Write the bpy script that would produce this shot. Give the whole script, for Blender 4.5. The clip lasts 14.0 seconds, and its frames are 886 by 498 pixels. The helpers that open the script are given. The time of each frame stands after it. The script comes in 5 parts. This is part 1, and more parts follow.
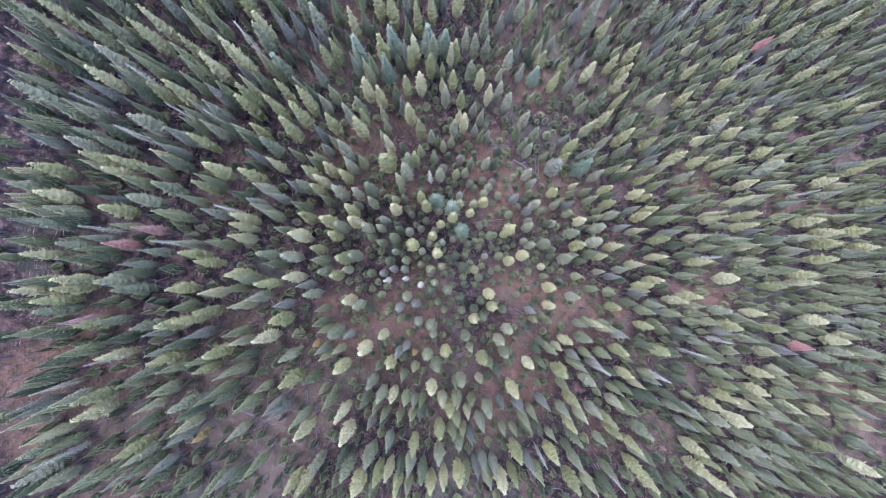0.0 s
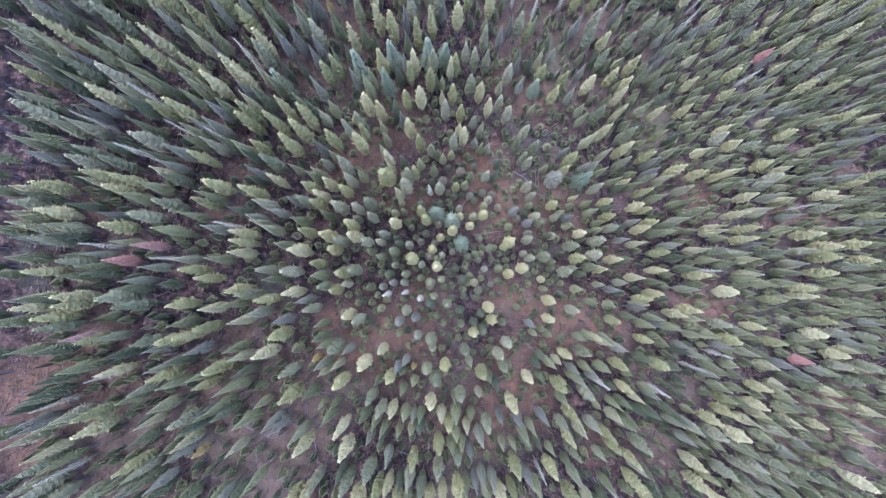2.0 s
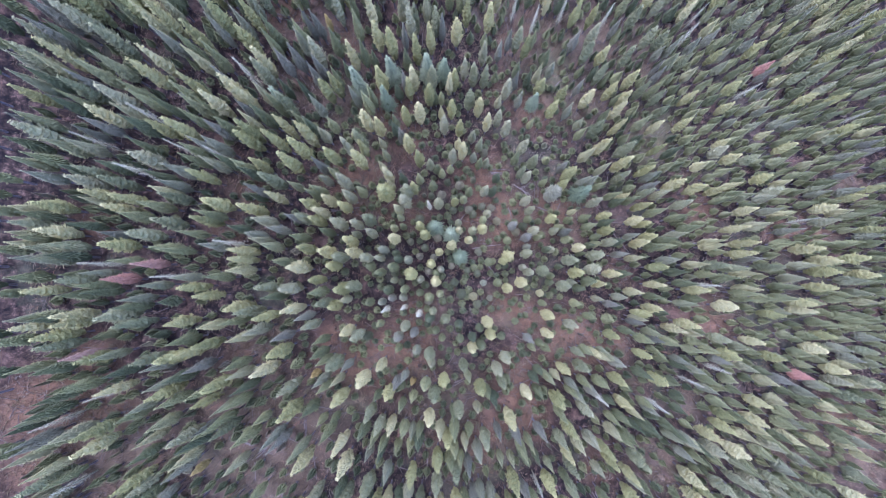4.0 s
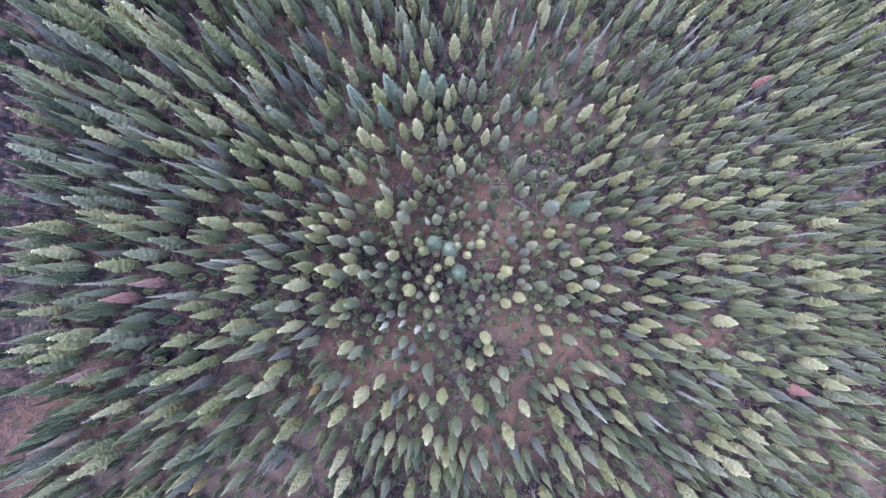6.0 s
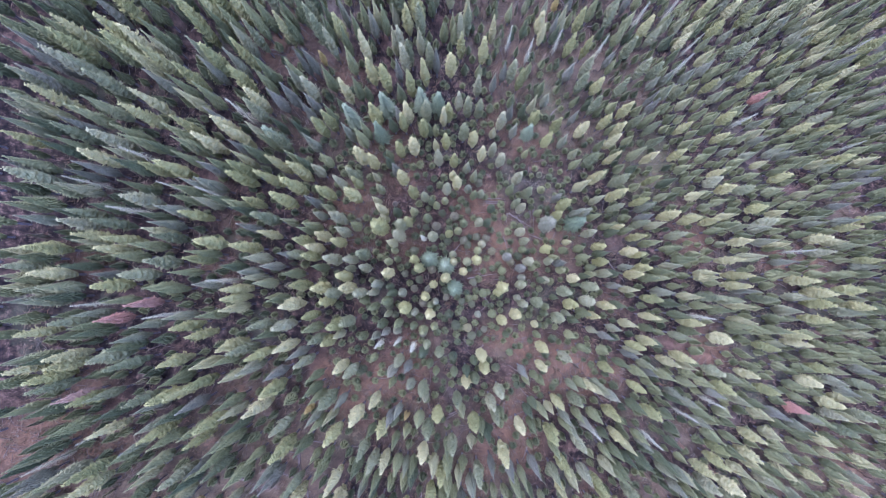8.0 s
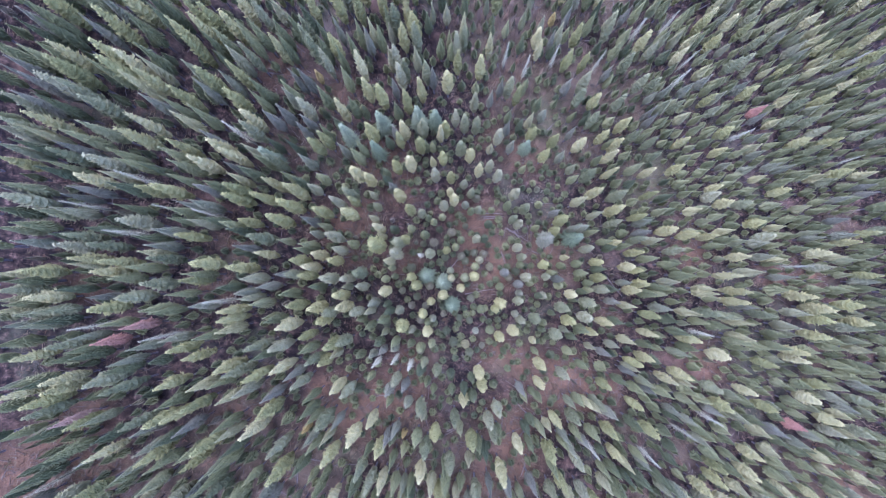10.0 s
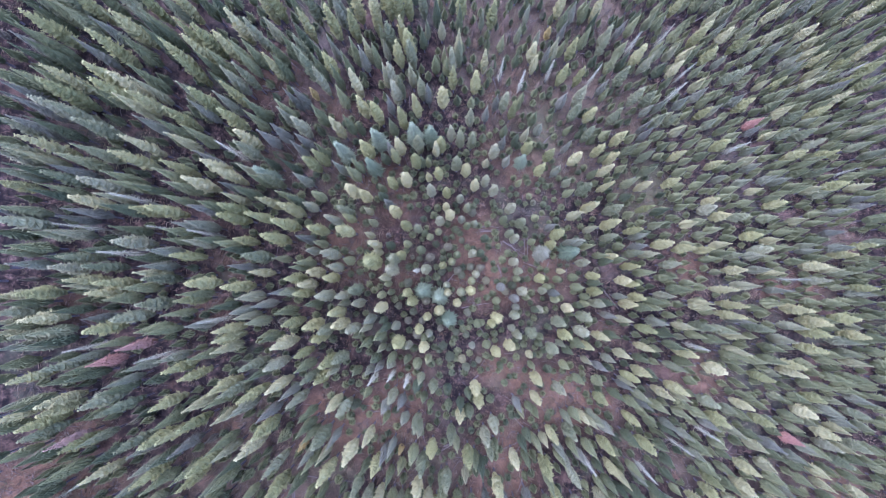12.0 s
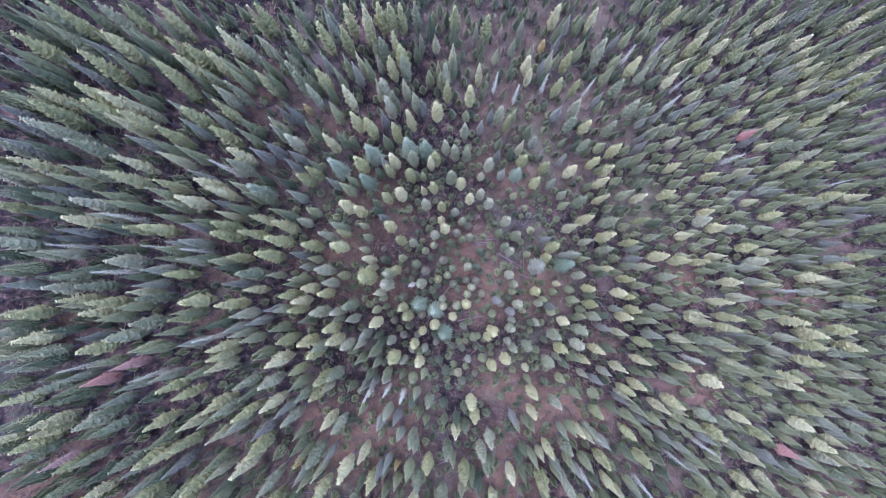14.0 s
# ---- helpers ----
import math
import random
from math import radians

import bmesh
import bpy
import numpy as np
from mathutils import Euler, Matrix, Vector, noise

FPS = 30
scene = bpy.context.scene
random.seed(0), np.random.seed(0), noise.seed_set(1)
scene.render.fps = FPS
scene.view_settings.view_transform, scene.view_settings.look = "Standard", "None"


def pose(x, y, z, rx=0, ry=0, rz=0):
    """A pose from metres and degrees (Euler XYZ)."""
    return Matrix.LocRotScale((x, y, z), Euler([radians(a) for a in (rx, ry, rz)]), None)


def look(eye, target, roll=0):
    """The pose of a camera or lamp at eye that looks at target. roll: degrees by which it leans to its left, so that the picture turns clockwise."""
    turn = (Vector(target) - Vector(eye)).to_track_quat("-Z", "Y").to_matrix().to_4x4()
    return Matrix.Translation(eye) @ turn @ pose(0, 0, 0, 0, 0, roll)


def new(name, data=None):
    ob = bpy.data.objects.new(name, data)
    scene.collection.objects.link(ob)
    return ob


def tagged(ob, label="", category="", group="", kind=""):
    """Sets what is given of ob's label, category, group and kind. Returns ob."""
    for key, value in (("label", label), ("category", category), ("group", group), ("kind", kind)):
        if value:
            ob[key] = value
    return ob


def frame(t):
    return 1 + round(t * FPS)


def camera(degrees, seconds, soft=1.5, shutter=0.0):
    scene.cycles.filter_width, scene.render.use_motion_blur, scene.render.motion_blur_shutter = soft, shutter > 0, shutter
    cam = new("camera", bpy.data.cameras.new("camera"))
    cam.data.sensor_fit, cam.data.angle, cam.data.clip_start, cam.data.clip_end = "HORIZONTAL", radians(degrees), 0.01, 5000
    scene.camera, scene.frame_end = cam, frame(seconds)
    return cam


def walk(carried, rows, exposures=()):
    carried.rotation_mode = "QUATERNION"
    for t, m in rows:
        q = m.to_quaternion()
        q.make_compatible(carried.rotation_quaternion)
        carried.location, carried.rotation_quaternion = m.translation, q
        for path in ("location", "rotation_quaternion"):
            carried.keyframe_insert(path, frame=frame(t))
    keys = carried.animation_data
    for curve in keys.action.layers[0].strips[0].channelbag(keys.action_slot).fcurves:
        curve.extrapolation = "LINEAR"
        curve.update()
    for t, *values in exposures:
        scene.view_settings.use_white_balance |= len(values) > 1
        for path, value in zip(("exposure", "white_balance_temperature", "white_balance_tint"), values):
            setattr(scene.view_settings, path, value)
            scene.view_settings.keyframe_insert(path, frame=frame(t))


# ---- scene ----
cam = camera(77.4, 14.0, soft=0.5)
METRES, EYE, TILT, LEAN, TURN = 20.0, 106.0, -87.7, 0.0, 0.0
ROWS = [
    (0.0, 0.0, 0.0, 0.0, 0.0, 0.0, -0.0),
    (0.5, 0.0047, -0.0015, 0.0295, 0.05, 0.02, -0.02),
    (1.0, 0.0088, -0.002, 0.0557, 0.09, 0.06, -0.03),
    (1.5, 0.0141, -0.0031, 0.0871, 0.14, 0.03, -0.04),
    (2.0, 0.0221, -0.0046, 0.1202, 0.21, 0.02, -0.06),
    (2.5, 0.029, -0.0063, 0.1525, 0.27, 0.01, -0.08),
    (3.0, 0.0358, -0.0066, 0.1868, 0.32, 0.01, -0.09),
    (5.5, 0.0824, -0.011, 0.3591, 0.65, 0.08, -0.01),
    (6.0, 0.0922, -0.0119, 0.3942, 0.71, 0.1, 0.01),
    (6.5, 0.1021, -0.0128, 0.4321, 0.77, 0.1, 0.02),
    (7.0, 0.1106, -0.0131, 0.4688, 0.81, 0.09, 0.04),
    (7.5, 0.1202, -0.0135, 0.5048, 0.86, 0.11, 0.09),
    (8.0, 0.1309, -0.0127, 0.5436, 0.72, 0.18, -0.09),
    (10.5, 0.1823, -0.0133, 0.7396, 0.93, 0.17, 0.15),
    (11.0, 0.1934, -0.0133, 0.7742, 0.95, 0.17, 0.21),
    (11.5, 0.2056, -0.0133, 0.8095, 0.98, 0.19, 0.28),
    (12.0, 0.217, -0.0135, 0.8421, 0.98, 0.21, 0.35),
    (12.5, 0.2293, -0.0138, 0.874, 0.99, 0.24, 0.4),
    (13.0, 0.24, -0.0138, 0.9039, 0.98, 0.26, 0.48),
    (13.5, 0.251, -0.0135, 0.935, 0.97, 0.29, 0.57),
    (14.0, 0.2622, -0.0137, 0.9632, 0.97, 0.32, 0.65),
]
walk(cam, [(t, pose(0, 0, EYE, TILT, LEAN, TURN) @ pose(METRES * x, METRES * y, METRES * z, 90 + pitch, roll, yaw)) for t, x, y, z, yaw, pitch, roll in ROWS],
     exposures=[(0.0, 3.45, 4850, 44), (14.0, 3.45, 4700, 48)])


# ---- light: a bright overcast sky with the sun veiled high above it ----
world = bpy.data.worlds.new("sky")
scene.world = world
world.use_nodes = True
sky = world.node_tree.nodes.new("ShaderNodeTexSky")
sky.sky_type, sky.sun_disc = "NISHITA", False
sky.sun_elevation, sky.sun_rotation = radians(81), radians(303)
sky.air_density, sky.dust_density = 1.0, 1.0
back = world.node_tree.nodes["Background"]
back.inputs["Strength"].default_value = 0.11
world.node_tree.links.new(sky.outputs["Color"], back.inputs["Color"])
sun = new("sun", bpy.data.lights.new("sun", "SUN"))
sun.data.energy, sun.data.angle, sun.data.color = 1.35, radians(50), (0.86, 0.93, 1.0)
sun.matrix_world = look((-14, 9, 110), (0, 0, 0))


# ---- materials ----
def material(name):
    m = bpy.data.materials.new(name)
    m.use_nodes = True
    return m, m.node_tree.nodes, m.node_tree.links, m.node_tree.nodes["Principled BSDF"]


def ramp(nodes, stops):
    r = nodes.new("ShaderNodeValToRGB")
    e = r.color_ramp.elements
    while len(e) < len(stops):
        e.new(0.5)
    for k, (p, c) in zip(e, stops):
        k.position, k.color = p, (*c, 1)
    return r


def foliage(name, stops, by_tree="object", spread=0.16, rough=0.75):
    """Needles: the tree's own hue from stops, and every spray a little lighter or darker."""
    m, nodes, links, bsdf = material(name)
    hue = ramp(nodes, stops)
    if by_tree == "object":
        info = nodes.new("ShaderNodeObjectInfo")
        links.new(info.outputs["Random"], hue.inputs["Fac"])
    else:
        att = nodes.new("ShaderNodeAttribute")
        att.attribute_name = "tint"
        links.new(att.outputs["Fac"], hue.inputs["Fac"])
    geo = nodes.new("ShaderNodeNewGeometry")
    span = nodes.new("ShaderNodeMapRange")
    span.inputs["To Min"].default_value, span.inputs["To Max"].default_value = 1 - spread, 1 + spread
    links.new(geo.outputs["Random Per Island"], span.inputs["Value"])
    tex = nodes.new("ShaderNodeTexCoord")
    grain = nodes.new("ShaderNodeTexNoise")
    grain.inputs["Scale"].default_value, grain.inputs["Detail"].default_value = 6.0, 4.0
    links.new(tex.outputs["Object"], grain.inputs["Vector"])
    g2 = nodes.new("ShaderNodeMapRange")
    g2.inputs["From Min"].default_value, g2.inputs["From Max"].default_value = 0.25, 0.75
    g2.inputs["To Min"].default_value, g2.inputs["To Max"].default_value = 0.66, 1.34
    links.new(grain.outputs["Fac"], g2.inputs["Value"])
    prod = nodes.new("ShaderNodeMath")
    prod.operation = "MULTIPLY"
    links.new(span.outputs["Result"], prod.inputs[0])
    links.new(g2.outputs["Result"], prod.inputs[1])
    mul = nodes.new("ShaderNodeVectorMath")
    mul.operation = "SCALE"
    links.new(hue.outputs["Color"], mul.inputs[0])
    links.new(prod.outputs["Value"], mul.inputs["Scale"])
    links.new(mul.outputs["Vector"], bsdf.inputs["Base Color"])
    bsdf.inputs["Roughness"].default_value = rough
    bsdf.inputs["Specular IOR Level"].default_value = 0.12
    thin = nodes.new("ShaderNodeBsdfTranslucent")
    links.new(mul.outputs["Vector"], thin.inputs["Color"])
    both = nodes.new("ShaderNodeMixShader")
    both.inputs["Fac"].default_value = 0.25
    links.new(bsdf.outputs["BSDF"], both.inputs[1])
    links.new(thin.outputs["BSDF"], both.inputs[2])
    links.new(both.outputs["Shader"], nodes["Material Output"].inputs["Surface"])
    return m


def plain(name, a, b, scale, rough=0.85, bump=0.3):
    """A rough natural surface between two colours."""
    m, nodes, links, bsdf = material(name)
    tex = nodes.new("ShaderNodeTexCoord")
    n = nodes.new("ShaderNodeTexNoise")
    n.inputs["Scale"].default_value, n.inputs["Detail"].default_value = scale, 6.0
    links.new(tex.outputs["Object"], n.inputs["Vector"])
    r = ramp(nodes, [(0.3, a), (0.7, b)])
    links.new(n.outputs["Fac"], r.inputs["Fac"])
    links.new(r.outputs["Color"], bsdf.inputs["Base Color"])
    bp = nodes.new("ShaderNodeBump")
    bp.inputs["Strength"].default_value, bp.inputs["Distance"].default_value = bump, 0.05
    links.new(n.outputs["Fac"], bp.inputs["Height"])
    links.new(bp.outputs["Normal"], bsdf.inputs["Normal"])
    bsdf.inputs["Roughness"].default_value = rough
    return m


SPRUCE = [(0.0, (0.050, 0.056, 0.021)), (0.25, (0.098, 0.098, 0.032)), (0.55, (0.152, 0.144, 0.048)), (0.75, (0.126, 0.120, 0.056)), (1.0, (0.235, 0.205, 0.070))]
PINE = [(0.0, (0.165, 0.155, 0.046)), (0.4, (0.235, 0.211, 0.063)), (0.75, (0.285, 0.245, 0.082)), (1.0, (0.325, 0.280, 0.104))]
PALE = [(0.0, (0.112, 0.112, 0.042)), (0.5, (0.172, 0.163, 0.063)), (1.0, (0.225, 0.202, 0.085))]
OCHRE = [(0.0, (0.240, 0.170, 0.045)), (1.0, (0.280, 0.210, 0.060))]
GREY = [(0.0, (0.085, 0.080, 0.040)), (0.5, (0.128, 0.114, 0.060)), (1.0, (0.145, 0.134, 0.062))]
BLUE = [(0.0, (0.078, 0.092, 0.038)), (1.0, (0.115, 0.124, 0.055))]
DULL = [(0.0, (0.044, 0.047, 0.018)), (0.5, (0.080, 0.078, 0.032)), (0.8, (0.106, 0.092, 0.044)), (1.0, (0.130, 0.114, 0.042))]
RED = [(0.0, (0.250, 0.112, 0.058)), (1.0, (0.225, 0.140, 0.080))]
spruce_mat = foliage("spruce_needles", SPRUCE)
pine_mat = foliage("pine_needles", PINE)
pale_mat = foliage("pale_pine_needles", PALE)
ochre_mat = foliage("yellowing_needles", OCHRE)
grey_mat = foliage("bare_grey_twigs", GREY)
dull_mat = foliage("dull_sapling_needles", DULL)
blue_mat = foliage("blue_green_needles", BLUE)
red_mat = foliage("dead_red_needles", RED)
bark_mat = plain("bark", (0.06, 0.045, 0.035), (0.16, 0.13, 0.10), 9.0)
silver_mat = plain("weathered_grey_wood", (0.11, 0.100, 0.048), (0.25, 0.225, 0.105), 7.0)
log_mat = plain("fallen_wood", (0.045, 0.033, 0.022), (0.120, 0.092, 0.060), 5.0)
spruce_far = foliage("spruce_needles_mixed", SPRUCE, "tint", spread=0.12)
sapling_mat = foliage("sapling_needles", [(0.0, (0.055, 0.058, 0.022)), (0.4, (0.088, 0.085, 0.035)), (0.7, (0.105, 0.085, 0.048)), (1.0, (0.135, 0.115, 0.050))], "tint")
bush_mat = foliage("low_bush", [(0.0, (0.043, 0.036, 0.025)), (0.3, (0.074, 0.060, 0.041)), (0.55, (0.070, 0.060, 0.035)), (0.8, (0.109, 0.081, 0.056)), (1.0, (0.133, 0.116, 0.072))], "tint")
shrub_mat = foliage("bare_shrub_twigs", [(0.0, (0.038, 0.025, 0.014)), (0.35, (0.086, 0.056, 0.031)), (0.6, (0.078, 0.064, 0.026)), (0.8, (0.108, 0.062, 0.031)), (1.0, (0.145, 0.106, 0.058))], "tint")


def forest_floor():
    """Needle litter, moss, dry grass and rusty leaves, in patches."""
    m, nodes, links, bsdf = material("forest_floor")
    tex = nodes.new("ShaderNodeTexCoord")

    def field(scale, detail=6.0, rough=0.6):
        n = nodes.new("ShaderNodeTexNoise")
        n.inputs["Scale"].default_value, n.inputs["Detail"].default_value, n.inputs["Roughness"].default_value = scale, detail, rough
        links.new(tex.outputs["Object"], n.inputs["Vector"])
        return n

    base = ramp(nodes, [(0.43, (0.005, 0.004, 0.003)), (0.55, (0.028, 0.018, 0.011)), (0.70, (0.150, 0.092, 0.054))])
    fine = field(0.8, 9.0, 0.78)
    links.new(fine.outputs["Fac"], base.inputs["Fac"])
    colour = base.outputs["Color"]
    for scale, low, high, tone in ((0.09, 0.54, 0.66, (0.045, 0.044, 0.022)), (0.13, 0.56, 0.68, (0.085, 0.050, 0.028)), (0.05, 0.58, 0.70, (0.085, 0.062, 0.038))):
        patch = field(scale, 5.0, 0.65)
        mask = nodes.new("ShaderNodeMapRange")
        mask.inputs["From Min"].default_value, mask.inputs["From Max"].default_value = low, high
        mask.inputs["To Max"].default_value = 0.75
        links.new(patch.outputs["Fac"], mask.inputs["Value"])
        speck = field(5.0, 6.0, 0.8)
        tint = ramp(nodes, [(0.3, tuple(0.3 * c for c in tone)), (0.7, tuple(1.7 * c for c in tone))])
        links.new(speck.outputs["Fac"], tint.inputs["Fac"])
        mix = nodes.new("ShaderNodeMix")
        mix.data_type = "RGBA"
        links.new(mask.outputs["Result"], mix.inputs["Factor"])
        links.new(colour, mix.inputs["A"])
        links.new(tint.outputs["Color"], mix.inputs["B"])
        colour = mix.outputs["Result"]
    for name, tone in (("dry", (0.056, 0.039, 0.019)), ("rust", (0.080, 0.044, 0.019)), ("moss", (0.052, 0.048, 0.018))):
        att = nodes.new("ShaderNodeAttribute")
        att.attribute_name = name
        patch = field(0.9, 6.0, 0.75)
        mask = nodes.new("ShaderNodeMath")
        mask.operation, mask.use_clamp = "MULTIPLY", True
        links.new(att.outputs["Fac"], mask.inputs[0])
        links.new(patch.outputs["Fac"], mask.inputs[1])
        gain = nodes.new("ShaderNodeMath")
        gain.operation, gain.use_clamp = "MULTIPLY", True
        gain.inputs[1].default_value = 1.4
        links.new(mask.outputs["Value"], gain.inputs[0])
        speck = field(4.0, 8.0, 0.85)
        tint = ramp(nodes, [(0.32, tuple(0.08 * c for c in tone)), (0.66, tuple(2.3 * c for c in tone))])
        links.new(speck.outputs["Fac"], tint.inputs["Fac"])
        mix = nodes.new("ShaderNodeMix")
        mix.data_type = "RGBA"
        links.new(gain.outputs["Value"], mix.inputs["Factor"])
        links.new(colour, mix.inputs["A"])
        links.new(tint.outputs["Color"], mix.inputs["B"])
        colour = mix.outputs["Result"]
    links.new(colour, bsdf.inputs["Base Color"])
    bp = nodes.new("ShaderNodeBump")
    bp.inputs["Strength"].default_value, bp.inputs["Distance"].default_value = 0.8, 0.25
    links.new(fine.outputs["Fac"], bp.inputs["Height"])
    links.new(bp.outputs["Normal"], bsdf.inputs["Normal"])
    bsdf.inputs["Roughness"].default_value = 0.95
    bsdf.inputs["Specular IOR Level"].default_value = 0.1
    return m


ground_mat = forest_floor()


# ---- the ground: a hillside that falls to the east and north ----
def ground_z(x, y):
    u, v = min(120, max(-90, x)) / 50, min(100, max(-80, y)) / 50
    z = 1.10 - 13.16 * u - 4.65 * v + 4.06 * u * u - 6.15 * u * v + 4.63 * v * v - 5.5 * math.exp(-((x - 12) ** 2 + (y - 22) ** 2) / 968)
    z += 3.5 / (1 + math.exp(-(x - 40) / 8)) if x > -60 else 0
    return z + 0.5 * noise.noise((x / 13, y / 13, 0.3)) + 0.22 * noise.noise((x / 2.6, y / 2.6, 7.7))


# patches of the floor: x, y, radius
PATCHES = {"dry": [], "rust": [], "moss": []}
PATCHES["dry"] += [(-52, -24, 7.1), (-32, -15, 3.9), (-33, -25, 5.7), (-29, -32, 5.7), (-22, -21, 5), (-5, -15, 2.6), (5, -17, 3.2), (4, -29, 4.2), (41, -32, 4.2), (76, -28, 8.4), (34, 54, 6), (13, 55, 3.4), (28, 40, 4.8), (13, 67, 5), (21, 69, 4), (24, 72, 4.6), (37, 73, 5.9), (30, 55, 4.2), (5, 70, 3.3), (9, 61, 4.3), (42, 54, 4.8), (44, 49, 4.3), (32, 41, 3.4), (-19, 36, 4.3), (-27, 37, 3.2), (-29, -6, 3), (-35, -16, 5.9), (-27, -25, 6.5), (37, -15, 2.8), (38, -30, 3.2)]
PATCHES["dry"] += [(86, 25, 3.7), (47, -20, 3.4), (65, -27, 5.9), (27, 18, 5.4), (-3, -21, 5.4), (-48, -23, 5.2), (14, 63, 6.5), (22, 56, 4.8)]
PATCHES["rust"] += [(-61, -24, 3.4), (-48, -31, 3.6), (-56, -19, 2.6), (-5, -9, 3.7), (18, -4, 3.4), (28, -10, 3.9), (17, 14, 4.1), (-62, -16, 3.4), (29, -31, 2.7), (-13, 36, 2.6), (-6, 30, 3.3), (-15, 18, 3.2), (24, 19, 4.8), (8, 14, 3.5), (15, 52, 3.5), (-4, -3, 3.8), (27, -6, 3.4), (-17, 48, 3.4), (-28, 50, 3.7), (-24, 54, 2.6), (19, 39, 4.5), (12, 42, 2.4), (-10, 37, 4.3), (-6, 17, 3.9), (-33, 19, 2.6), (-54, 12, 2.8), (-9, -11, 5.4), (-17, -11, 5.4), (-19, -7, 2.8), (-33, -10, 2.7)]
PATCHES["rust"] += [(-54, -8, 3.4), (-59, -14, 4.3), (-52, -17, 3.2), (8, -26, 4.1), (16, -22, 4.5), (14, -15, 4.5), (24, -8, 4.9), (12, -2, 3.4), (34, -9, 2.8), (53, 18, 4.1), (71, 13, 3.7), (78, 13, 3.7), (76, -24, 4.1), (54, -4, 4.1), (36, 5, 2.4), (11, 17, 5.2), (8, 25, 5.4), (-37, 11, 2.4), (-18, 23, 3.9), (-13, 25, 3.2)]
PATCHES["moss"] += [(45, 35, 4.8), (23, 47, 4.8), (45, 31, 4.3)]


def ground():
    axis = [-3000, -1600, -800, -450, -300, -220, -170] + [i * 1.6 for i in range(-82, 92)] + [190, 240, 320, 450, 800, 1600, 3000]
    n = len(axis)
    vs = [(x, y, ground_z(x, y)) for y in axis for x in axis]
    fs = [(j * n + i, j * n + i + 1, j * n + n + i + 1, j * n + n + i) for j in range(n - 1) for i in range(n - 1)]
    me = bpy.data.meshes.new("ground")
    me.from_pydata(vs, [], fs)
    me.polygons.foreach_set("use_smooth", [True] * len(fs))
    for name, spots in PATCHES.items():
        w = [min(1.0, sum(math.exp(-((x - a) ** 2 + (y - b) ** 2) / (r * r)) for a, b, r in spots)) for x, y, _ in vs]
        me.attributes.new(name, "FLOAT", "POINT").data.foreach_set("value", w)
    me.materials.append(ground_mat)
    return tagged(new("ground", me), "brown needle-littered forest floor with moss and dry grass", "ground", kind="structure")


ground()


# ---- trees ----
UP = Vector((0, 0, 1))


def kite(vs, fs, base, out, side, length, width, lift, droop, start=0.1, belly=0.62):
    """One flat bough, pointed at both ends and folded along its rib."""
    k = len(vs)
    mid = base + out * (length * belly) + UP * (lift * length * 0.4 - droop * length * belly)
    vs += [base + out * (length * start), mid + side * width - UP * (0.35 * width),
           base + out * length + UP * (lift - droop) * length, mid - side * width - UP * (0.35 * width)]
    fs += [(k, k + 1, k + 2), (k, k + 2, k + 3)]


def crown_shape(kind, s, blunt=1.5):
    """Crown radius over crown height s, from 0 at its foot to 1 at the tip."""
    if kind == "pine":
        return max(0.12, (1 - s ** blunt) ** 0.8 * (0.45 + 0.55 * min(1, s / 0.35)))
    if kind == "open":
        return max(0.05, (1 - s) ** 0.8)
    if kind == "twig":
        return max(0.08, (1 - s) ** 0.6)
    return max(0.03, (1 - s ** blunt) ** 0.97 * (0.42 + 0.58 * min(1, s / 0.3)))


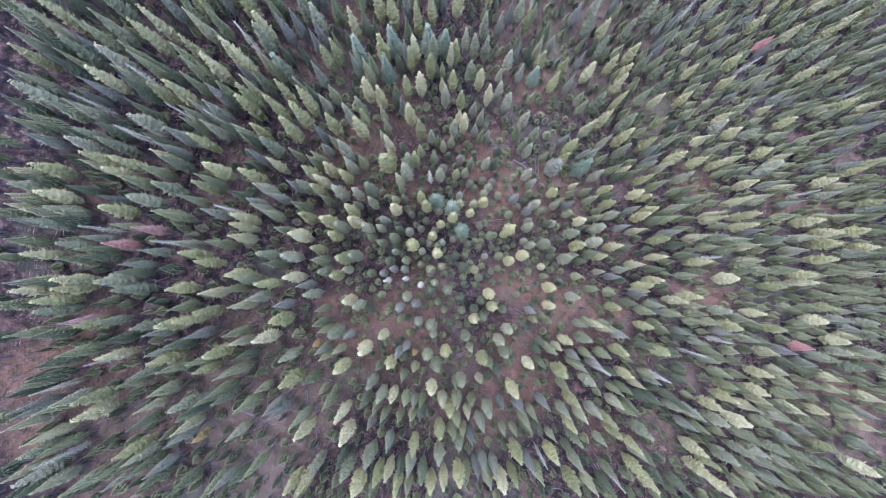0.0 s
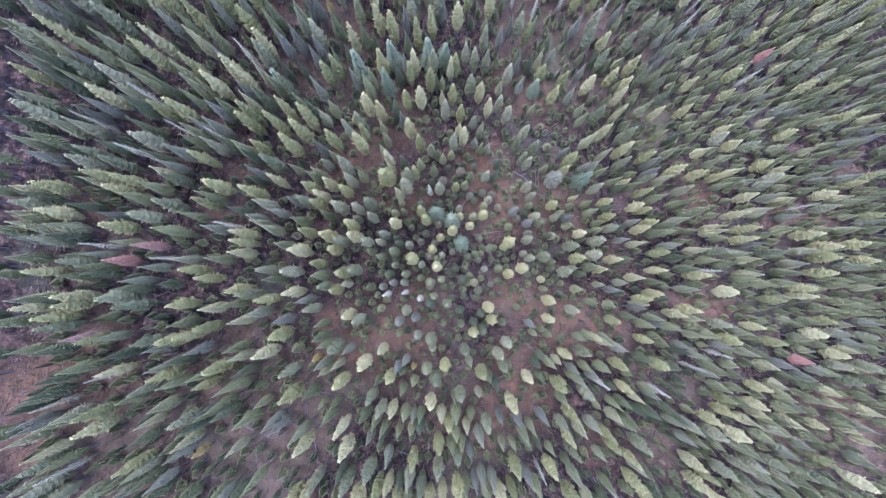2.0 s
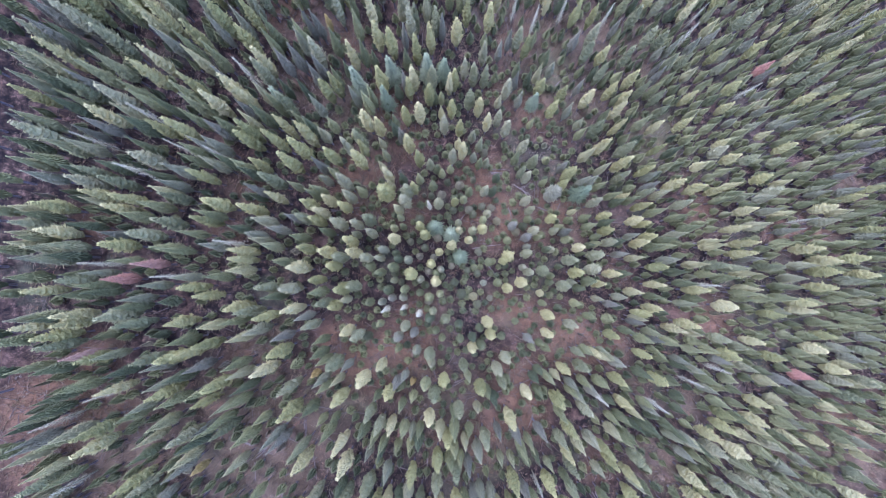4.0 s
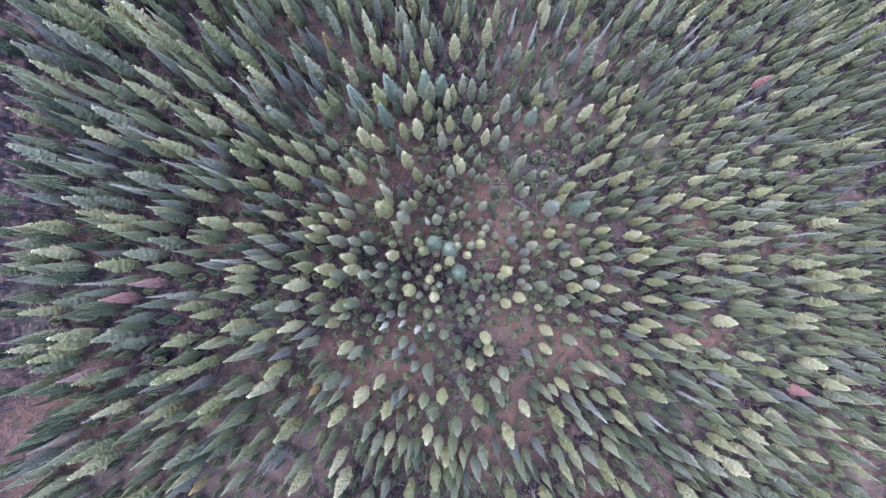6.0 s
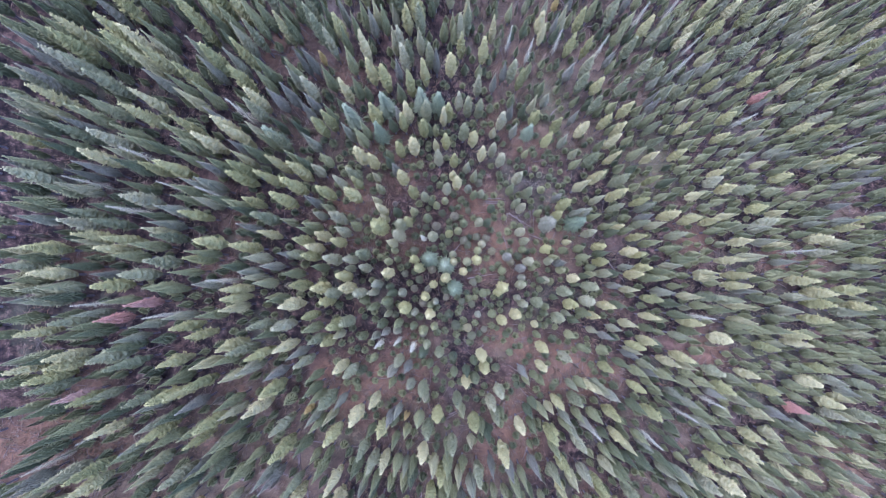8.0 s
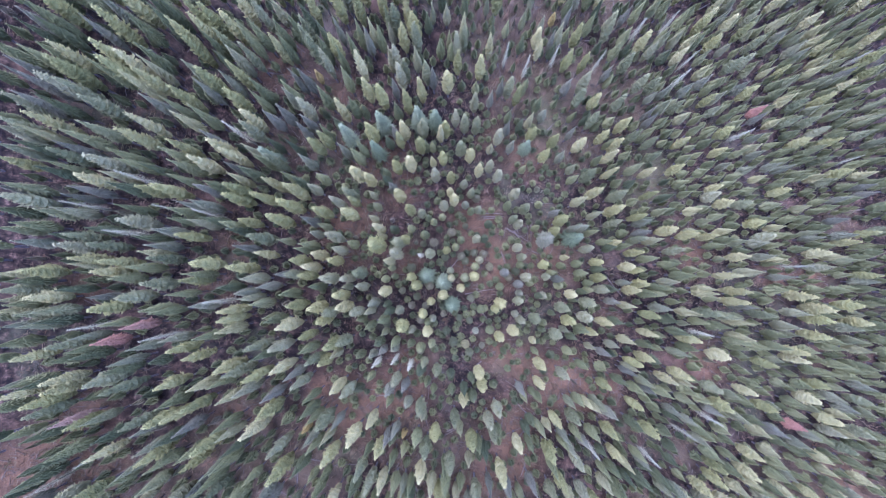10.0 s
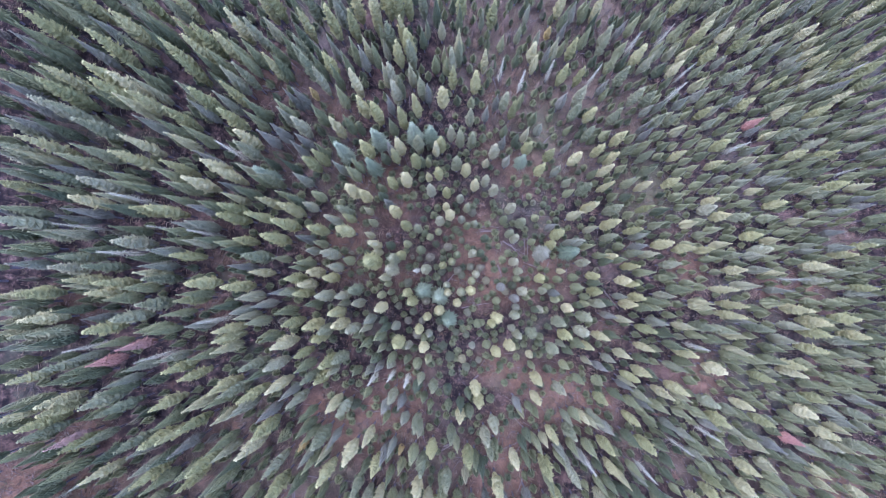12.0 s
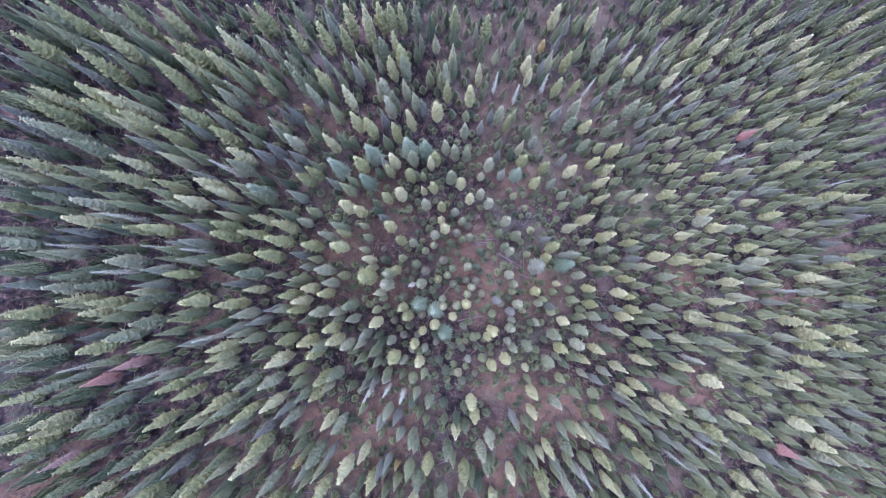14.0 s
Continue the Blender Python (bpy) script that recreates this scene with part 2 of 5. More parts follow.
def crown(kind, seed, h=14.0, r=1.1, whorls=30, boughs=19, foot=0.2, core=(9, 9), full=None):
    rng = random.Random(seed)
    vs, fs = [], []
    heavy, blunt = rng.uniform(0, 6.28), rng.uniform(2.0, 3.0) if kind == "pine" else rng.uniform(1.4, 2.1)
    for w in range(whorls):
        s = ((w + 0.5) / whorls) ** 0.9
        shape = crown_shape(kind, s, blunt)
        n = max(5, round(boughs * (0.45 + 0.55 * shape)))
        turn, bulge = rng.uniform(0, 6.28), rng.uniform(0.74, 1.18) if kind == "pine" else rng.uniform(0.84, 1.14)
        for b in range(n):
            a = turn + 6.283 * (b + rng.uniform(-0.35, 0.35)) / n
            base = Vector((0, 0, h * (foot + (1 - foot) * s) + rng.uniform(-0.25, 0.25)))
            length = max(0.16 if kind == "spruce" else 0.28, r * shape * bulge * (rng.uniform(0.4, 1.2) if kind == "twig" else rng.uniform(0.84, 1.1)) * (1 + 0.12 * math.cos(a - heavy)))

            def way(t):
                return Vector((math.cos(t), math.sin(t), 0)), Vector((-math.sin(t), math.cos(t), 0))

            if kind == "pine":
                lift, droop = rng.uniform(0.2, 0.6), rng.uniform(0.0, 0.25)
                for da in (0.2, 0.0, -0.2):
                    kite(vs, fs, base, *way(a + da + rng.uniform(-0.08, 0.08)), length * rng.uniform(0.78, 1.12), max(0.06, 0.08 * length), lift * rng.uniform(0.7, 1.3), droop, 0.45 * min(1, (1 - s) / 0.2), 0.82)
            elif kind == "open":
                for da, q in ((0.0, 1.0), (0.22, 0.8), (-0.22, 0.8)):
                    kite(vs, fs, base, *way(a + da), length * q, max(0.07, 0.075 * length), 0.25, 0.35 - 0.4 * s)
            elif kind == "twig":
                kite(vs, fs, base, *way(a), length, 0.045, 0.1, rng.uniform(0.0, 0.5), 0.0)
            else:
                kite(vs, fs, base, *way(a), length * (0.9 + 0.1 * rng.random()), max(0.045, 0.086 * length), 0.1, 0.85 - 0.85 * s + rng.uniform(-0.15, 0.15), 0.4 * min(1, (1 - s) / 0.15), 0.72)
    top = Vector((0, 0, h * 0.96))
    for b in range(5):
        out = Vector((math.cos(b * 1.26) * 0.28, math.sin(b * 1.26) * 0.28, 0.95)).normalized()
        kite(vs, fs, top, out, Vector((-math.sin(b * 1.26), math.cos(b * 1.26), 0)), rng.uniform(0.2, 0.4), 0.06, 0, 0)
    if kind != "twig":
        k, full = len(vs), full if full else 0.75 if kind == "spruce" else 0.4 if kind == "open" else 0.74
        m, rings = core
        for i in range(rings):
            s = i / (rings - 1)
            for j in range(m):
                a, q = 6.283 * j / m + i, r * crown_shape(kind, s, blunt) * full * rng.uniform(0.82, 1.15)
                vs.append(Vector((q * math.cos(a), q * math.sin(a), h * (foot + (0.97 - foot) * s) - 0.35 * q)))
        for i in range(rings - 1):
            for j in range(m):
                p, q = k + i * m + j, k + i * m + (j + 1) % m
                fs += [(p, q, q + m), (p, q + m, p + m)]
    return [tuple(v) for v in vs], fs


def stem(h=14.0, r=0.14, sides=7):
    """A tapered trunk with a flared foot that stands a little way in the ground."""
    vs, fs = [], []
    for s, q in ((-0.05, 1.6), (0.015, 1.15), (0.3, 0.85), (0.7, 0.5), (0.985, 0.08)):
        vs += [(r * q * math.cos(6.283 * j / sides), r * q * math.sin(6.283 * j / sides), s * h) for j in range(sides)]
    for i in range(4):
        for j in range(sides):
            p, q = i * sides + j, i * sides + (j + 1) % sides
            fs += [(p, q, q + sides), (p, q + sides, p + sides)]
    return vs, fs


def mesh(name, data, mat):
    me = bpy.data.meshes.new(name)
    me.from_pydata(data[0], [], data[1])
    me.materials.append(mat)
    return me


def big_mesh(name, parts, mat, smooth=False):
    """One mesh from many (vertices, triangles, tint)."""
    V, F, T, off = [], [], [], 0
    for v, f, tint in parts:
        V.append(v)
        F.append(f + off)
        T.append(np.full(len(v), tint))
        off += len(v)
    V, F, T = np.concatenate(V), np.concatenate(F), np.concatenate(T)
    me = bpy.data.meshes.new(name)
    me.vertices.add(len(V))
    me.vertices.foreach_set("co", V.astype(np.float32).ravel())
    me.loops.add(F.size)
    me.loops.foreach_set("vertex_index", F.astype(np.int32).ravel())
    me.polygons.add(len(F))
    me.polygons.foreach_set("loop_start", np.arange(0, F.size, 3, dtype=np.int32))
    me.polygons.foreach_set("use_smooth", np.full(len(F), smooth))
    me.update(calc_edges=True)
    me.attributes.new("tint", "FLOAT", "POINT").data.foreach_set("value", T.astype(np.float32))
    me.materials.append(mat)
    return me


# kind: crown form, needles, crown radius in metres, trunk, label, category, group
KINDS = {
    "spruce_tree": ("spruce", spruce_mat, 1.05, bark_mat, "tall narrow green spruce with a pointed top on the slope", "tree", "tall spruces"),
    "young_spruce": ("spruce", spruce_mat, 0.95, bark_mat, "short dark green spruce between taller trees", "tree", "young spruces"),
    "conifer_sapling": ("pine", dull_mat, 0.85, bark_mat, "small rounded dull green conifer on brown litter", "tree", "saplings"),
    "pine_tree": ("pine", pine_mat, 1.1, bark_mat, "broad yellow-green pine with a tufted blunt top", "tree", "pines"),
    "young_pine": ("pine", pine_mat, 1.0, bark_mat, "shorter light green pine with a rounded top", "tree", "young pines"),
    "pale_pine": ("pine", pale_mat, 1.08, bark_mat, "grey-green pine with a tufted blunt top", "tree", "pale pines"),
    "grey_pine": ("pine", grey_mat, 2.0, bark_mat, "wide round grey half-bare pine over litter", "tree", "broad pines"),
    "yellow_sapling": ("pine", ochre_mat, 0.7, bark_mat, "small yellowing conifer sapling on brown litter", "tree", "yellow saplings"),
    "broad_pine": ("pine", pine_mat, 2.0, bark_mat, "wide round yellow-green pine standing alone over litter", "tree", "broad pines"),
    "grey_spruce": ("spruce", grey_mat, 1.0, bark_mat, "thin greyish spruce losing its needles", "tree", "fading spruces"),
    "red_spruce": ("spruce", red_mat, 1.1, bark_mat, "dead spruce with rusty red needles", "tree", "red trees"),
    "blue_spruce": ("open", blue_mat, 2.1, bark_mat, "blue-green spruce with open star-shaped whorls", "tree", "blue spruces"),
    "dead_snag": ("twig", silver_mat, 0.75, silver_mat, "bare silver-grey dead standing tree with short twigs", "dead tree", "snags"),
}
FORMS = {"spruce": [crown("spruce", 10 + i, whorls=29, boughs=20) for i in range(8)], "pine": [crown("pine", 30 + i, whorls=20, boughs=12, foot=0.18, core=(9, 9)) for i in range(8)],
         "open": [crown("open", 50 + i, whorls=16, boughs=11, foot=0.15, core=(8, 8)) for i in range(3)], "twig": [crown("twig", 60 + i, whorls=30, boughs=9, foot=0.15) for i in range(3)]}
STEM = stem()
MESHES = {}
for kind, (form, mat, *_rest) in KINDS.items():
    MESHES[kind] = [mesh("crown", data, mat) for data in FORMS[form]]
STEMS = {m.name: mesh("trunk", STEM, m) for m in (bark_mat, silver_mat)}
dice = random.Random(21)
spots = []
far_spots = []


def tree(kind, x, y, h):
    form, mat, r, wood, label, category, group = KINDS[kind]
    spots.append((x, y))
    wide = r / 1.1 * dice.uniform(0.85, 1.18)
    root = new(kind)
    root.empty_display_size = 0.3
    root.matrix_basis = pose(x, y, ground_z(x, y), dice.uniform(-0.7, 0.7), dice.uniform(-0.7, 0.7), dice.uniform(0, 360)) @ Matrix.Diagonal((wide, wide, h / 14, 1))
    tagged(root, label, category, group)
    for name, data in (("trunk", STEMS[wood.name]), ("crown", dice.choice(MESHES[kind]))):
        new(name, data).parent = root


def grove(kind, *trees):
    for x, y, h in trees:
        tree(kind, x, y, h)


grove("pine_tree", (-48.8, 44, 15), (-48.9, 41.9, 15.5), (-44.4, 45.2, 15.3), (-44.1, 43.1, 15), (-40.2, 42.2, 16), (-36.6, 40.5, 14.9), (-41.4, 35.9, 15.2), (-41.9, 33.7, 16.5), (-37.1, 33.1, 15.5), (-34.9, 47.7, 15.3), (-32.9, 43.3, 16.8), (-51.7, 34.8, 15.5), (-32, 33.2, 16.5), (-42.4, 44.2, 15), (-15.8, 51.7, 15), (-11.9, 49.3, 16.2), (-4.9, 55.6, 14.7), (-1.9, 46.9, 16), (-4.5, 44.5, 16.2), (-11.1, 45.7, 15.1), (-8.6, 45, 15.9), (-15, 41.8, 15.8), (-10.7, 38.6, 15.8), (-5.9, 38, 14.9), (-2.2, 37.5, 14.4), (-6.5, 33.1, 14.4), (-4.1, 33.8, 14.7), (-13, 31.3, 15.9), (-29.4, 45, 15.5), (-30.1, 41.5, 14.8))
grove("pine_tree", (-28.1, 38.4, 15.4), (-30.4, 32.2, 16.4), (-30.1, 27.2, 16.9), (-21.7, 27.2, 18.9), (1.9, 35.5, 14.4), (4.7, 53, 14.7), (8.8, 52.6, 14.8), (2.7, 49.3, 14.2), (16.1, 48.2, 13.8), (19.4, 41.5, 12.7), (23.8, 40.1, 13.7), (21.8, 37.3, 13.8), (28.6, 39.5, 14.1), (37.6, 43.6, 13.7), (34.6, 37.1, 15.4), (7.1, 36.5, 14.4), (8.7, 33.6, 14.7), (3.3, 32.2, 14.8), (28.1, 60.7, 13), (41.9, 60.6, 12.3), (49.8, 58.1, 11.6), (57.1, 61.2, 11.1), (63.9, 64, 11.7), (64.7, 51.2, 11.4), (59.2, 42.7, 10.8), (49.8, 40.3, 12.1), (57.8, 38.6, 10.3), (48.5, 34.8, 11.7), (81.1, 50.2, 11.7), (75, 40.9, 11.2))
grove("pine_tree", (81.6, 41, 11.5), (82.5, 34.2, 11.7), (88.9, 57.2, 11.9), (86, 53.5, 11.5), (92, 56.4, 11.2), (81.9, 61.9, 11.3), (-36.6, 19.7, 15.1), (-46.6, 14.4, 13.6), (-45.4, 15.7, 14.2), (-47.3, 9, 13.3), (-36, 12.9, 14.9), (-54.8, 14.2, 12.3), (-34.5, 15.5, 15.5), (-37.7, 2.7, 14.4), (-30.2, 25.9, 16.3), (-26.2, 26, 17.7), (-22.6, 25, 18.7), (-18.1, 24.4, 18.3), (-24.2, 22.6, 18.6), (-13.9, 24.3, 18.3), (-5.9, 28.1, 16.1), (-4.2, 25.5, 16.7), (-9.2, 21.9, 17.8), (-29.6, 15, 16.8), (-21.6, 15.9, 16.6), (-8.5, 11, 16.9), (-15.3, 10.2, 16.6), (-21.9, 8.9, 16.4), (-19.1, 8.4, 16.1), (-14.7, 8.4, 16.4))
grove("pine_tree", (-22.9, 5.5, 17.7), (-3.8, 13.3, 16), (-3, 11.6, 16.1), (-5.2, 4.4, 15.5), (-30.8, 7, 16.5), (-16.5, 2.2, 15.8), (4, 27.7, 15.3), (24.8, 24.3, 15.9), (31.1, 29.6, 17), (35.3, 26.2, 16.6), (1.7, 10, 14.8), (12.8, 8.1, 13.3), (25.7, 5, 13.8), (15, 2.9, 13), (12.4, 2.1, 13.3), (32.3, 4.7, 14.6), (41.1, 6, 14.6), (39.1, 18, 14.7), (56.8, 31.3, 9.8), (58.1, 28, 10.6), (64.4, 24, 9.9), (70, 30.4, 10.6), (49.6, 21.3, 13.3), (54.1, 21.1, 11.8), (45.5, 22.3, 14.3), (56.4, 13.4, 14.5), (57, 8.7, 15), (57.3, 10.6, 15.4), (70.2, 9.5, 13.1), (76.1, 17.8, 11.1))
grove("pine_tree", (84.2, 13.5, 11.9), (79.7, 7.7, 11.4), (80.8, 4.6, 11.1), (72.9, 7.2, 13.1), (72.6, 5.2, 12.9), (71.7, 2.2, 12.4), (47.6, 1.6, 15), (82.1, 20.1, 11.3), (-35.8, 1.3, 14.5), (-52.3, -1.2, 13), (-39.2, -2.7, 14.3), (-35.7, -6.1, 14.8), (-37.8, -7.3, 15.4), (-40.3, -7.9, 14.4), (-47.2, -12.1, 13.6), (-34.2, -12.2, 15), (-49.1, -17.8, 14.4), (-27.2, -1.9, 17.6), (-23.5, -0.9, 16.9), (-15.6, -4.7, 15.3), (-25.5, -7.5, 16.9), (-27.3, -10.4, 16.7), (-23.7, -16.6, 17.3), (-12.8, -12.6, 15.4), (-16.2, -15.3, 15.9), (-8.8, -15.2, 14.7), (-8.2, -20.2, 14.8), (-2, -19.7, 13.4), (-15.8, -22.3, 16.2), (1.2, -23.2, 14))
grove("pine_tree", (8.5, -4, 14.2), (8.8, -6.3, 14.3), (5.5, -8.5, 14.3), (20, -3, 13.5), (19.5, -6.4, 13.8), (22.1, -12.5, 14.4), (31.7, -14.4, 13.9), (39, -14.3, 13.5), (6.9, -15.1, 15.1), (11.8, -20, 16.2), (22.4, -22.1, 15.1), (20.6, -17.6, 14.8), (53.3, -1.4, 12.1), (61.8, -2.8, 12), (67.6, -0.8, 12.1), (67.4, -2.2, 12.2), (71.3, -6.8, 10), (69, -9.1, 10.3), (57.6, -7.7, 11.2), (52.5, -10.2, 12.2), (60.8, -10.4, 10.8), (45.4, -4.5, 14.2), (42.8, -5.4, 14.2), (56.6, -18.1, 11.2), (50.1, -20.1, 11.7), (49.5, -22, 12.3), (47, -23.5, 12.4), (55.3, -21, 11.6), (72, -12.8, 9.9), (51.1, -25.9, 11.9))
grove("pine_tree", (-21.5, -24.4, 16.2), (-15.4, -25.6, 15.4), (-10.4, -31.9, 15.4), (-8.6, -31.6, 14.7), (-4.7, -28.1, 14.6), (-0.6, -26.1, 14.8), (-13.4, -33.1, 15.1), (-2, -34, 14.1), (0.1, -33.4, 14.3), (2.4, -33, 14.5), (9.6, -34.2, 15.3), (12.2, -29.9, 15.4), (18.3, -30.6, 14.9), (21.3, -34.8, 14.9), (-49.4, -19.9, 14.2), (29.3, -27.5, 13.7), (32.4, -32.9, 13.4), (42.9, -30.1, 13.1), (43.1, -33.4, 12.9), (44.6, -32.1, 12.7), (46.1, -35.7, 12.7), (-50, 50.4, 15), (-43.8, 49, 15.7), (-41.3, 52.3, 15), (-34.6, 52.9, 15.2), (-35.3, 57.1, 15.3), (-33.4, 50.6, 15.8), (-32.4, 52.4, 14.9), (-30.1, 51.9, 15), (-28.4, 55.2, 15.4))
grove("pine_tree", (-15.2, 58.6, 15.9), (-11.5, 62.2, 14.8), (-12.2, 58.7, 15.1), (-4.9, 63.4, 15.5), (-3.1, 64.1, 15), (-4.1, 59.1, 15.9), (-3, 57.3, 15.5), (12.1, 65, 14.2), (25.6, 68.7, 13.8), (6.3, 65.5, 13.7), (54.4, 64.7, 12.4), (60.8, 65.5, 11.2), (92.9, 72.3, 10.9), (-45.8, 54.5, 16.1), (-39.1, 56.1, 15.2), (-20.9, -31.7, 15.4), (-23.5, 59.7, 15.1), (-7.1, -33.3, 15.3), (-8.6, 60.3, 15.2), (-8.6, 62.1, 16.3), (-6.5, 63.6, 14.5), (34.4, -35, 13.9), (70.1, -32.8, 11.4), (93.7, 59.9, 12.3), (95.6, 65.7, 11.4), (97.3, 75.1, 10.9))
grove("pale_pine", (-49.9, 39.9, 15.5), (-48.1, 39.5, 15.7), (-46.2, 37.9, 15.1), (-49.9, 30.5, 14.8), (-45.8, 29.9, 15.6), (-54, 33.7, 15.2), (-53.7, 37, 14.9), (-55.3, 24.1, 13.9), (-17.3, 48.9, 15.5), (-6.3, 51.9, 14.4), (-4.6, 50.1, 14.4), (-1.8, 40.4, 14.8), (0.5, 32.2, 15.3), (-27.9, 48.2, 15.1), (-28.1, 36.6, 15.8), (-20.5, 41.2, 15.5), (-24.9, 32, 16.7), (-19.9, 52, 15.2), (-18.8, 50.6, 15.7), (-2.6, 55.7, 15.6), (-1.1, 50.3, 14.5), (-5.5, 48.9, 15.1), (7.9, 46.2, 14.3), (4.2, 43.1, 13.7), (6, 42.2, 14.3), (8.1, 42, 14.7), (14.5, 49.6, 14.1), (28.5, 48.4, 13.7), (36.7, 47.7, 14.2), (31.3, 44.2, 14.5))
grove("pale_pine", (39.6, 41, 14.6), (42.8, 39.8, 13.4), (30.3, 33.3, 15.7), (43.2, 37, 13.5), (12.5, 40.2, 14.2), (5.2, 37.6, 14.1), (10.8, 34.8, 14), (12.5, 32.9, 13.9), (38.4, 56.1, 12.9), (43.4, 58.8, 12.2), (41.3, 52, 13), (44, 51.8, 11.8), (5.9, 57.3, 13.8), (4.4, 55.5, 15.1), (29.5, 51.6, 14.2), (34.4, 61.9, 13.9), (66.4, 61.7, 11.6), (75, 48.8, 11.6), (77.2, 45.3, 11.6), (73.4, 45.2, 11.2), (78.9, 43, 11.7), (48.6, 47.6, 12.2), (63.9, 57.6, 11.8), (61.4, 56.8, 11.8), (79.6, 37.1, 11.2), (-41, 12.5, 14), (-43.8, 10.6, 13.7), (-49.8, 19.4, 13), (-50.6, 17.9, 13.5), (-39.9, 16.2, 14.7))
grove("pale_pine", (-43.2, 21.7, 14.5), (-57.1, 11.7, 11.8), (-52, 3.6, 13.1), (-46.8, 18, 14), (-15.7, 25.9, 18.5), (-13.8, 27.7, 17.7), (-16.2, 20, 18.5), (-26.8, 19.8, 17.4), (-22.3, 13.7, 16.7), (-17.2, 13.1, 16.9), (-14.5, 13, 17.2), (-12.4, 14, 16.6), (-12, 11.7, 16.3), (-12.8, 7.4, 16.4), (-16.9, 7.5, 16.9), (-0.7, 17.7, 16), (-6.1, 19.4, 17.1), (-6.6, 17.7, 17.4), (-27.2, 2.5, 17), (-24.1, 2.2, 16.5), (-14.8, 2.5, 15.7), (2, 26.6, 15.6), (15.8, 29.4, 14.5), (18, 26.8, 14.3), (15.5, 24.6, 14), (16.7, 23.6, 14.4), (35.8, 29.2, 16.6), (16.3, 19.1, 13.5), (17.3, 17.2, 13.2), (8.3, 20.7, 14.3))
grove("pale_pine", (18, 13.3, 12.2), (16.3, 8.6, 12.8), (29.9, 18.7, 15), (32.3, 10.7, 14.5), (29.5, 8.3, 14.6), (24.7, 7.3, 13.9), (19.3, 5.4, 13), (16.7, 4.9, 13.3), (28.9, 5.6, 14.1), (23.3, 2.6, 13.6), (39.7, 20.4, 15), (35.2, 23.9, 15.9), (55.8, 29.5, 10.4), (61.9, 27.9, 10.1), (46.8, 18.3, 13.8), (65.7, 21.1, 10.9), (75.4, 15.1, 11.8), (51.6, 6.2, 14.2), (61.9, 6.2, 13.9), (-46.8, -1.3, 14.7), (-44.7, -2.5, 15.1), (-42.9, -8, 14.6), (-53.8, -5.4, 13.5), (-37.9, -19.6, 14.8), (-32.5, -18.8, 15.8), (-19.1, -0.1, 16.2), (-13.9, -5.5, 15.1), (-21.1, -3.5, 15.9), (-23.7, -13.1, 17), (-17.3, -9.8, 16.1))
grove("pale_pine", (-1.1, -15.8, 14.7), (-11.7, -17.9, 14.8), (-10, -20.1, 15.2), (-6.4, -4.3, 15.1), (0.6, -3.4, 14.2), (-2.2, -9.2, 14.6), (-29.7, -1.2, 16.5), (11.6, -10.3, 14.2), (3.9, -11.4, 15.6), (24.1, -4.6, 14.1), (25.6, -12.1, 14), (7.5, -23.2, 15.5), (25.5, -19.2, 14.6), (10.6, -14.1, 15), (10, -12.1, 14.4), (3, -18.7, 14.4), (51.6, -7.2, 11.1), (71.8, -14.7, 10.3), (76.9, -14.8, 9.9), (73.1, -17.3, 10.1), (78.5, -9.4, 9.8), (47.4, -25.7, 12.5), (-19.6, -30, 15.1), (-15, -30.5, 15.5), (-11.6, -29, 15.2), (-3.3, -31.9, 14.9), (-0.8, -30, 14.3), (2.5, -27.8, 14.6), (22.2, -28.2, 14.6), (34, -27.3, 14.3))
grove("pale_pine", (52.7, -30.1, 12.3), (56.9, -30.4, 10.8), (50.4, -30.4, 12.4), (47.6, -31.2, 13.2), (51.1, -32.8, 12.5), (63.4, -32.3, 11.4), (-54.5, -24.2, 13.8), (-54.8, -27.4, 14), (-26, 54.5, 15.5), (-19.9, 53.6, 15.1), (-47.4, 54.4, 15.9), (-41.8, 55.8, 14.9), (-18.2, 60.3, 16.2), (-6.4, 58.1, 14.9), (-0.5, 64.7, 15.1), (34.9, 63.5, 13.6), (65.5, 67, 11.3), (59.9, 72.4, 11.8))
grove("young_pine", (-48, 27.5, 13.5), (-41.6, 26.4, 13.2), (-38.7, 26.4, 15.8), (-34.3, 30.8, 16.3), (-56, 29.4, 12.3), (-23.9, 50, 15.2), (-5.1, 39.8, 15.3), (1.4, 39.9, 14.4), (-11.2, 30.7, 14.5), (-24.9, 28.3, 17.9), (-19.2, 35.4, 15.1), (-17.9, 36.5, 15.4), (10.6, 56.5, 14.5), (2.4, 40.8, 14), (32, 48.3, 12.5), (34.6, 33.9, 15.1), (42.5, 34, 12.8), (26, 55.6, 14.2), (20.2, 59.8, 11.3), (20.6, 57.6, 11.9), (29.6, 55.5, 13.2), (33.5, 41.3, 13.6), (36.2, 39.7, 13.7), (73, 56.5, 10.1), (87.5, 60.9, 11.8), (92.8, 63.6, 11.3), (55.9, 49.5, 11.1), (-54.5, 10.5, 12.2), (-48.9, 16, 13.8), (-29.1, 22.2, 14.2))
